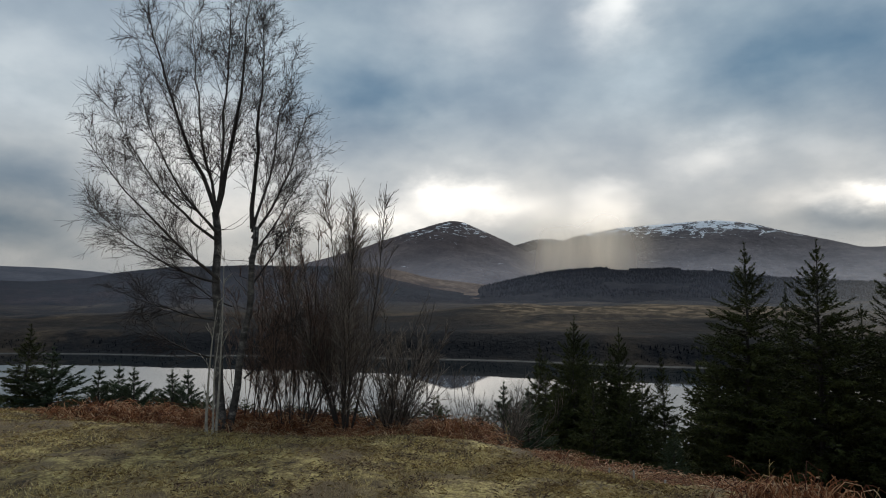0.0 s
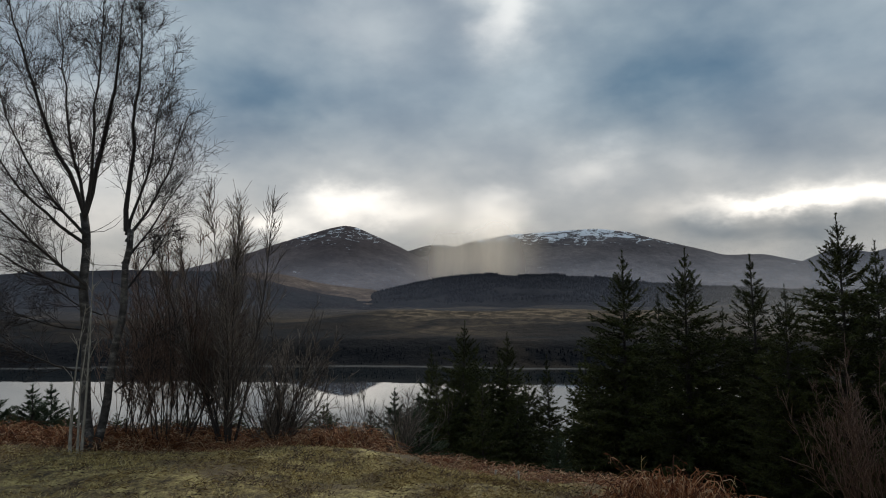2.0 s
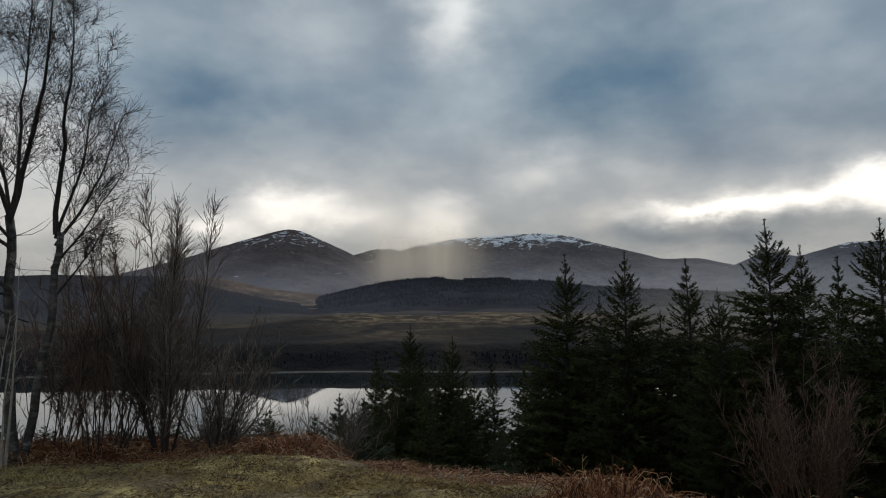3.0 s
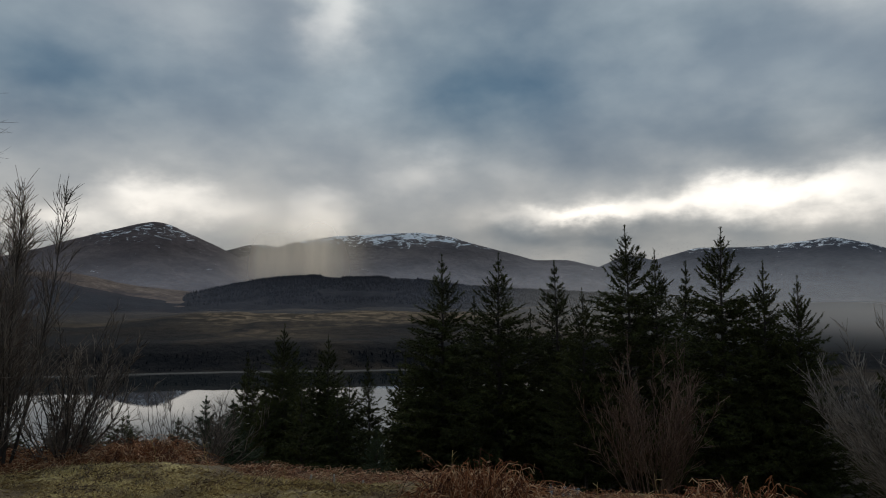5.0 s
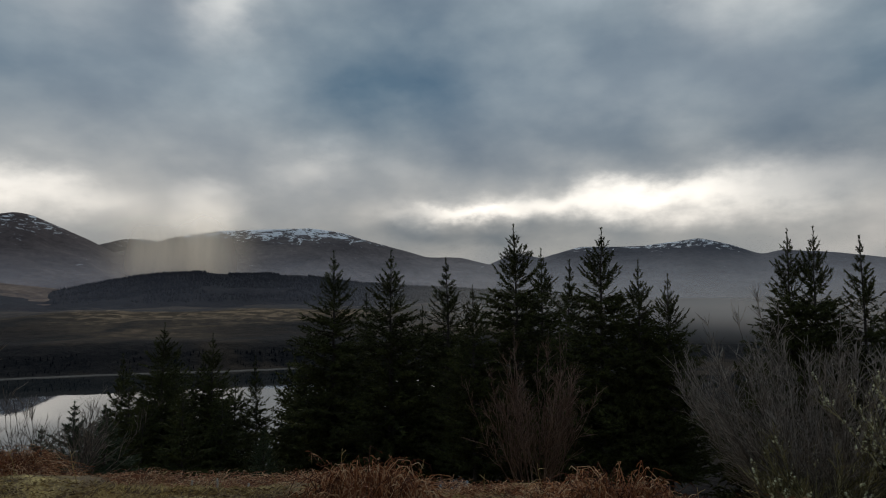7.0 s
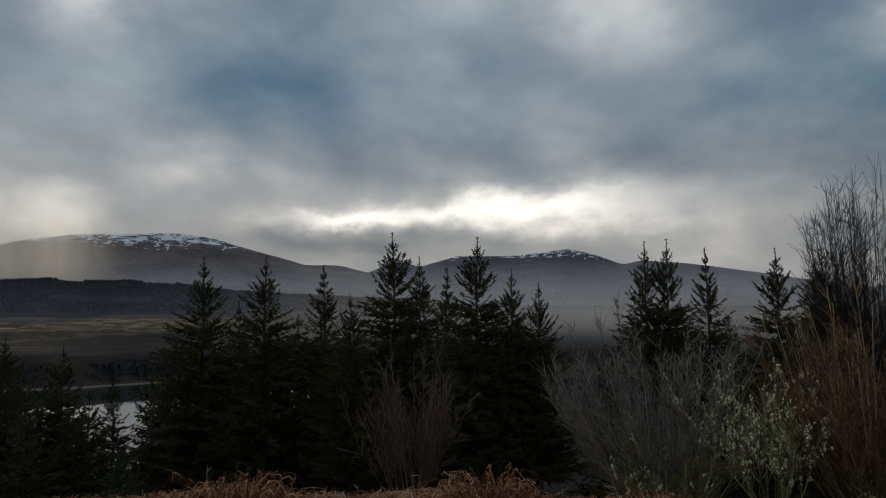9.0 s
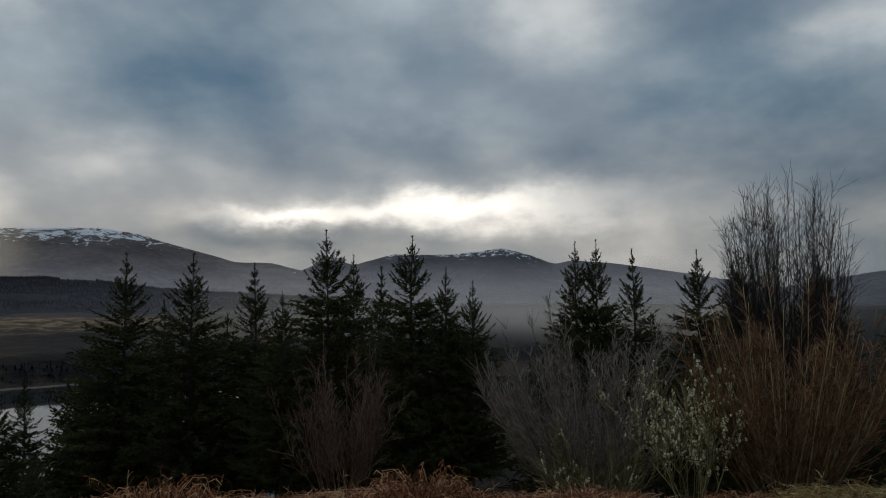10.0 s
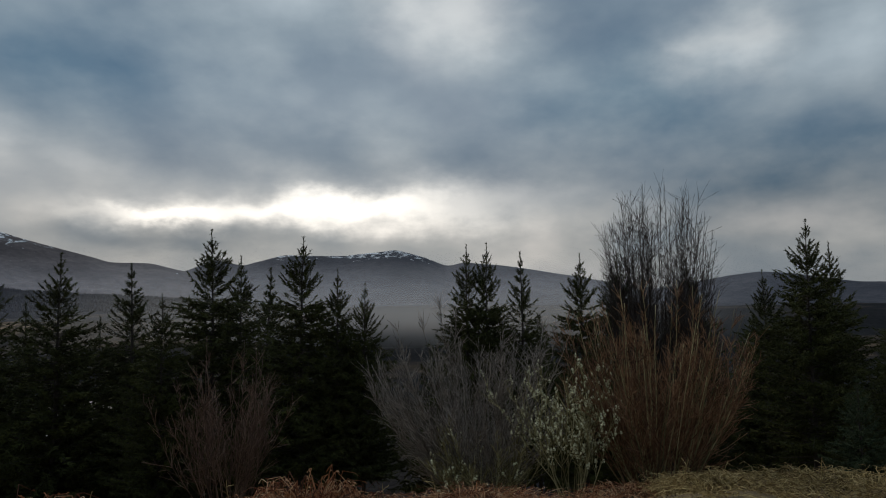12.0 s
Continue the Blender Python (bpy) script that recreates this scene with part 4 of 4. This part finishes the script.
# ---- bracken, bank and turf ----
def bracken(seed, wide, tall, stems, label, mat, name="bracken_clump"):
    """A collapsed mound of dead stems: bowed stalks over a tangle, with broken side leaflets."""
    rng = np.random.default_rng(seed)
    top = thing(name, label, "bracken" if mat is BRACKEN else "grass tussock", "dead bracken along the bank")
    stalk, leaf_v, leaf_f = Tubes(), [], []
    u = np.linspace(0, 1, 7)
    for _ in range(stems):
        turn = rng.uniform(0, 6.28)
        p = np.array([math.cos(turn), math.sin(turn), 0]) * wide * 0.46 * math.sqrt(rng.uniform())
        out = turn + rng.normal(0, 1.1)
        reach = wide * rng.uniform(0.12, 0.42)
        crown = tall * (1.0 - (np.linalg.norm(p) / (wide * 0.55)) ** 2)
        low = crown * rng.uniform(0.0, 0.75)
        arch = (crown * rng.uniform(0.85, 1.15) - low) + 0.03
        pts = np.column_stack([p[0] + np.cos(out) * reach * u, p[1] + np.sin(out) * reach * u, low * (1 - u) + arch * np.sin(np.pi * np.minimum(u * rng.uniform(0.6, 1.1), 1.0))])
        pts += rng.normal(0, 0.016, pts.shape)
        stalk.add(pts, np.linspace(rng.uniform(0.0035, 0.0065), 0.0022, 7), 3)
        for _ in range(4):
            k = rng.integers(1, 6)
            w = off(rng, pts[k + 1] - pts[k], rng.uniform(40, 80)) * rng.uniform(0.03, 0.09)
            s = unit(np.cross(w, rng.normal(0, 1, 3))) * rng.uniform(0.002, 0.005)
            n = len(leaf_v)
            leaf_v += [pts[k] - s * 0.4, pts[k] + s * 0.4, pts[k] + w * 0.6 + s, pts[k] + w + np.array([0, 0, -0.02])]
            leaf_f.append([n, n + 1, n + 2, n + 3])
    tagged(stalk.part("stalk", mat, top), kind="stuff")
    tagged(part("leaflet", np.array(leaf_v), leaf_f, mat, top), kind="stuff")
    return top


def stand(kinds, az, d, kind, scale, tall, turn):
    clump, used = kinds[kind]
    m = pose(*(spot(az, d) - np.array([0, 0, 0.04])), 0, 0, turn) @ Matrix.Diagonal((scale, scale, scale * tall, 1))
    if used:
        return copy_thing(clump, m @ Matrix.Diagonal((1 / clump.scale.x, 1 / clump.scale.y, 1 / clump.scale.z, 1)))
    clump.matrix_basis, kinds[kind][1] = m, True


MOUNDS = [
    [bracken(41, 1.1, 0.50, 620, "rust-brown mound of collapsed dead bracken", BRACKEN), False],
    [bracken(42, 1.2, 0.32, 330, "low tangle of dead rust-brown bracken", BRACKEN), False],
    [bracken(43, 0.9, 0.24, 220, "flattened brown bracken at the turf's edge", BRACKEN), False],
    [bracken(44, 0.9, 0.30, 320, "straw-coloured dry grass tussock on the bank", DRYGRASS, "grass_tussock"), False],
]
stand(MOUNDS, 28.9, 5.35, 0, 1.0, 1.05, 0)
stand(MOUNDS, 50.3, 5.25, 0, 0.95, 1.0, 140)
stand(MOUNDS, 88.0, 7.7, 3, 1.4, 0.42, 20)
stand(MOUNDS, 84.8, 7.1, 3, 1.3, 0.42, 80)
stand(MOUNDS, 91.5, 7.9, 3, 1.5, 0.42, 200)
stand(MOUNDS, 94.5, 8.0, 3, 1.4, 0.42, 300)
stand(MOUNDS, 46.0, 5.5, 1, 0.9, 1.0, 60)
stand(MOUNDS, 54.0, 5.6, 1, 0.8, 0.9, 220)
stand(MOUNDS, 0.5, 9.1, 0, 1.15, 0.62, 70)
stand(MOUNDS, -24.8, 11.2, 0, 1.25, 0.62, 30)
stand(MOUNDS, -21.5, 10.8, 0, 1.1, 0.55, 190)
stand(MOUNDS, -28.5, 12.2, 1, 1.3, 0.9, 300)
for k, az in enumerate((-19.5, -17.0, -14.6, -12.2, -9.8, -7.2, -3.4)):
    stand(MOUNDS, az, 10.3 + 0.3 * math.sin(k * 2.0), k % 2, 1.15, 0.9 if k % 2 else 0.6, 77 * k)
place_rng = random.Random(3)
for k in range(56):
    az = -40 + 2.5 * k + place_rng.uniform(-0.8, 0.8)
    bank = az > 80
    stand(MOUNDS, az, float(edge_at(az)) + place_rng.uniform(0.55, 1.1), 3 if bank else place_rng.choice((1, 2, 2)), place_rng.uniform(0.6, 1.0), (0.7 if bank else 0.52) * place_rng.uniform(0.6, 1.1), place_rng.uniform(0, 360))


def turf_blades():
    rng = np.random.default_rng(9)
    n = 170000
    az = rng.uniform(-48, 102, n)
    r = 3.2 + (edge_at(az) + 0.5 - 3.2) * np.sqrt(rng.uniform(0, 1, n))
    clumps = np.array([noise.noise((a * 0.12, b * 1.1, 2.0)) for a, b in zip(az, r)])
    keep = clumps > rng.uniform(-0.75, 0.35, n)
    az, r, clumps = az[keep], r[keep], clumps[keep]
    n = len(az)
    a = np.radians(az)
    foot = np.column_stack([r * np.sin(a), r * np.cos(a), land(r, az) - 0.01])
    turn = rng.uniform(0, 6.28, n)
    long = rng.uniform(0.025, 0.075, n) * (1 + 0.6 * np.clip(clumps, -0.5, 0.8))
    lean = rng.uniform(0.5, 1.45, n)
    side = np.column_stack([np.cos(turn), np.sin(turn), np.zeros(n)]) * 0.0035
    tip = foot + np.column_stack([-np.sin(turn) * np.sin(lean) * long, np.cos(turn) * np.sin(lean) * long, np.cos(lean) * long + 0.01])
    v = np.stack([foot - side, foot + side, tip], 1).reshape(-1, 3)
    tagged(new("grass", mesh_of("grass", v, np.arange(3 * n).reshape(-1, 3), GRASS)), "short pale yellow-green grass and moss", "grass", kind="stuff")


turf_blades()


def litter(seed, heaps, each, mat, long0, long1, wide, name, label):
    """Flattened dead plant stems strewn over the turf in small heaps."""
    rng = np.random.default_rng(seed)
    az = rng.uniform(-46, 100, heaps)
    r = 3.4 + (edge_at(az) + 0.3 - 3.4) * np.sqrt(rng.uniform(0, 1, heaps))
    az, r = np.repeat(az, each) + rng.normal(0, 0.9, heaps * each), np.repeat(r, each) + rng.normal(0, 0.09, heaps * each)
    a, n = np.radians(az), heaps * each
    turn, long = rng.uniform(0, 6.28, n), rng.uniform(long0, long1, n)
    low = np.column_stack([r * np.sin(a), r * np.cos(a), land(r, az) + rng.uniform(0.0, 0.04, n)])
    way2 = np.column_stack([np.cos(turn) * long, np.sin(turn) * long, rng.normal(0.01, 0.02, n)])
    side = np.column_stack([-np.sin(turn), np.cos(turn), np.zeros(n)]) * wide
    v = np.stack([low - side, low + side, low + way2 * 0.6 + side * 0.8 + np.array([0, 0, 0.012]), low + way2], 1).reshape(-1, 3)
    tagged(new(name, mesh_of(name, v, np.arange(4 * n).reshape(-1, 4), mat)), label, "dead grass", kind="stuff")


litter(19, 900, 26, DRYGRASS, 0.03, 0.10, 0.0016, "dead_grass", "flattened straw-coloured dead grass strewn on the turf")
litter(20, 420, 34, DEADLEAF, 0.02, 0.07, 0.003, "plant_litter", "dark brown rotten stems and leaves on the turf")


def cut_stem(az, d, tall, lean):
    """A short sawn-off sapling stub."""
    stub = thing("cut_stem", "short pale cut sapling stub in the grass edge", "stub", "cut stems")
    stub.matrix_basis = Matrix.Translation(spot(az, d) - np.array([0, 0, 0.03]))
    wood = Tubes()
    wood.add([(0, 0, 0), (lean * 0.5, 0, tall * 0.5), (lean, 0, tall)], [0.013, 0.011, 0.010], 7)
    wood.part("stub", PALE, stub)


for row in ((14.2, 7.2, 0.13, 0.01), (16.3, 7.1, 0.15, -0.01), (18.6, 6.9, 0.10, 0.02)):
    cut_stem(*row)


def dry_stalk(az, d, tall, seed):
    """A dead flower stalk with a few bent side sprigs."""
    rng = np.random.default_rng(seed)
    stalk = thing("dry_stalk", "thin bent dead stalk standing in the bracken", "stalk", "dry stalks")
    stalk.matrix_basis = Matrix.Translation(spot(az, d) - np.array([0, 0, 0.03]))
    line = Tubes()
    pts = bent(rng, (0, 0, 0), (rng.normal(0, 0.25), rng.normal(0, 0.25), 1), tall, 6, 0.10, 0.0)
    line.add(pts, np.linspace(0.0045, 0.002, 7), 4)
    for k in (3, 4, 5):
        line.add(bent(rng, pts[k], off(rng, pts[k + 1] - pts[k], 50), tall * 0.22, 3, 0.15, -0.08), np.linspace(0.003, 0.002, 4), 4)
    line.part("stem", DRYGRASS, stalk)


for k, az in enumerate((-37, -30.5, -26, -22.5, 2, 6, 12, 21, 26, 32.5, 35, 39, 44, 48, 53, 57, 62, 67, 75, 81, 84, 86.5, 89, 91, 94)):
    dry_stalk(az, float(edge_at(az)) + 0.5 + 0.25 * math.sin(k * 2.3), 0.30 + 0.14 * math.sin(k * 1.7), 60 + k)
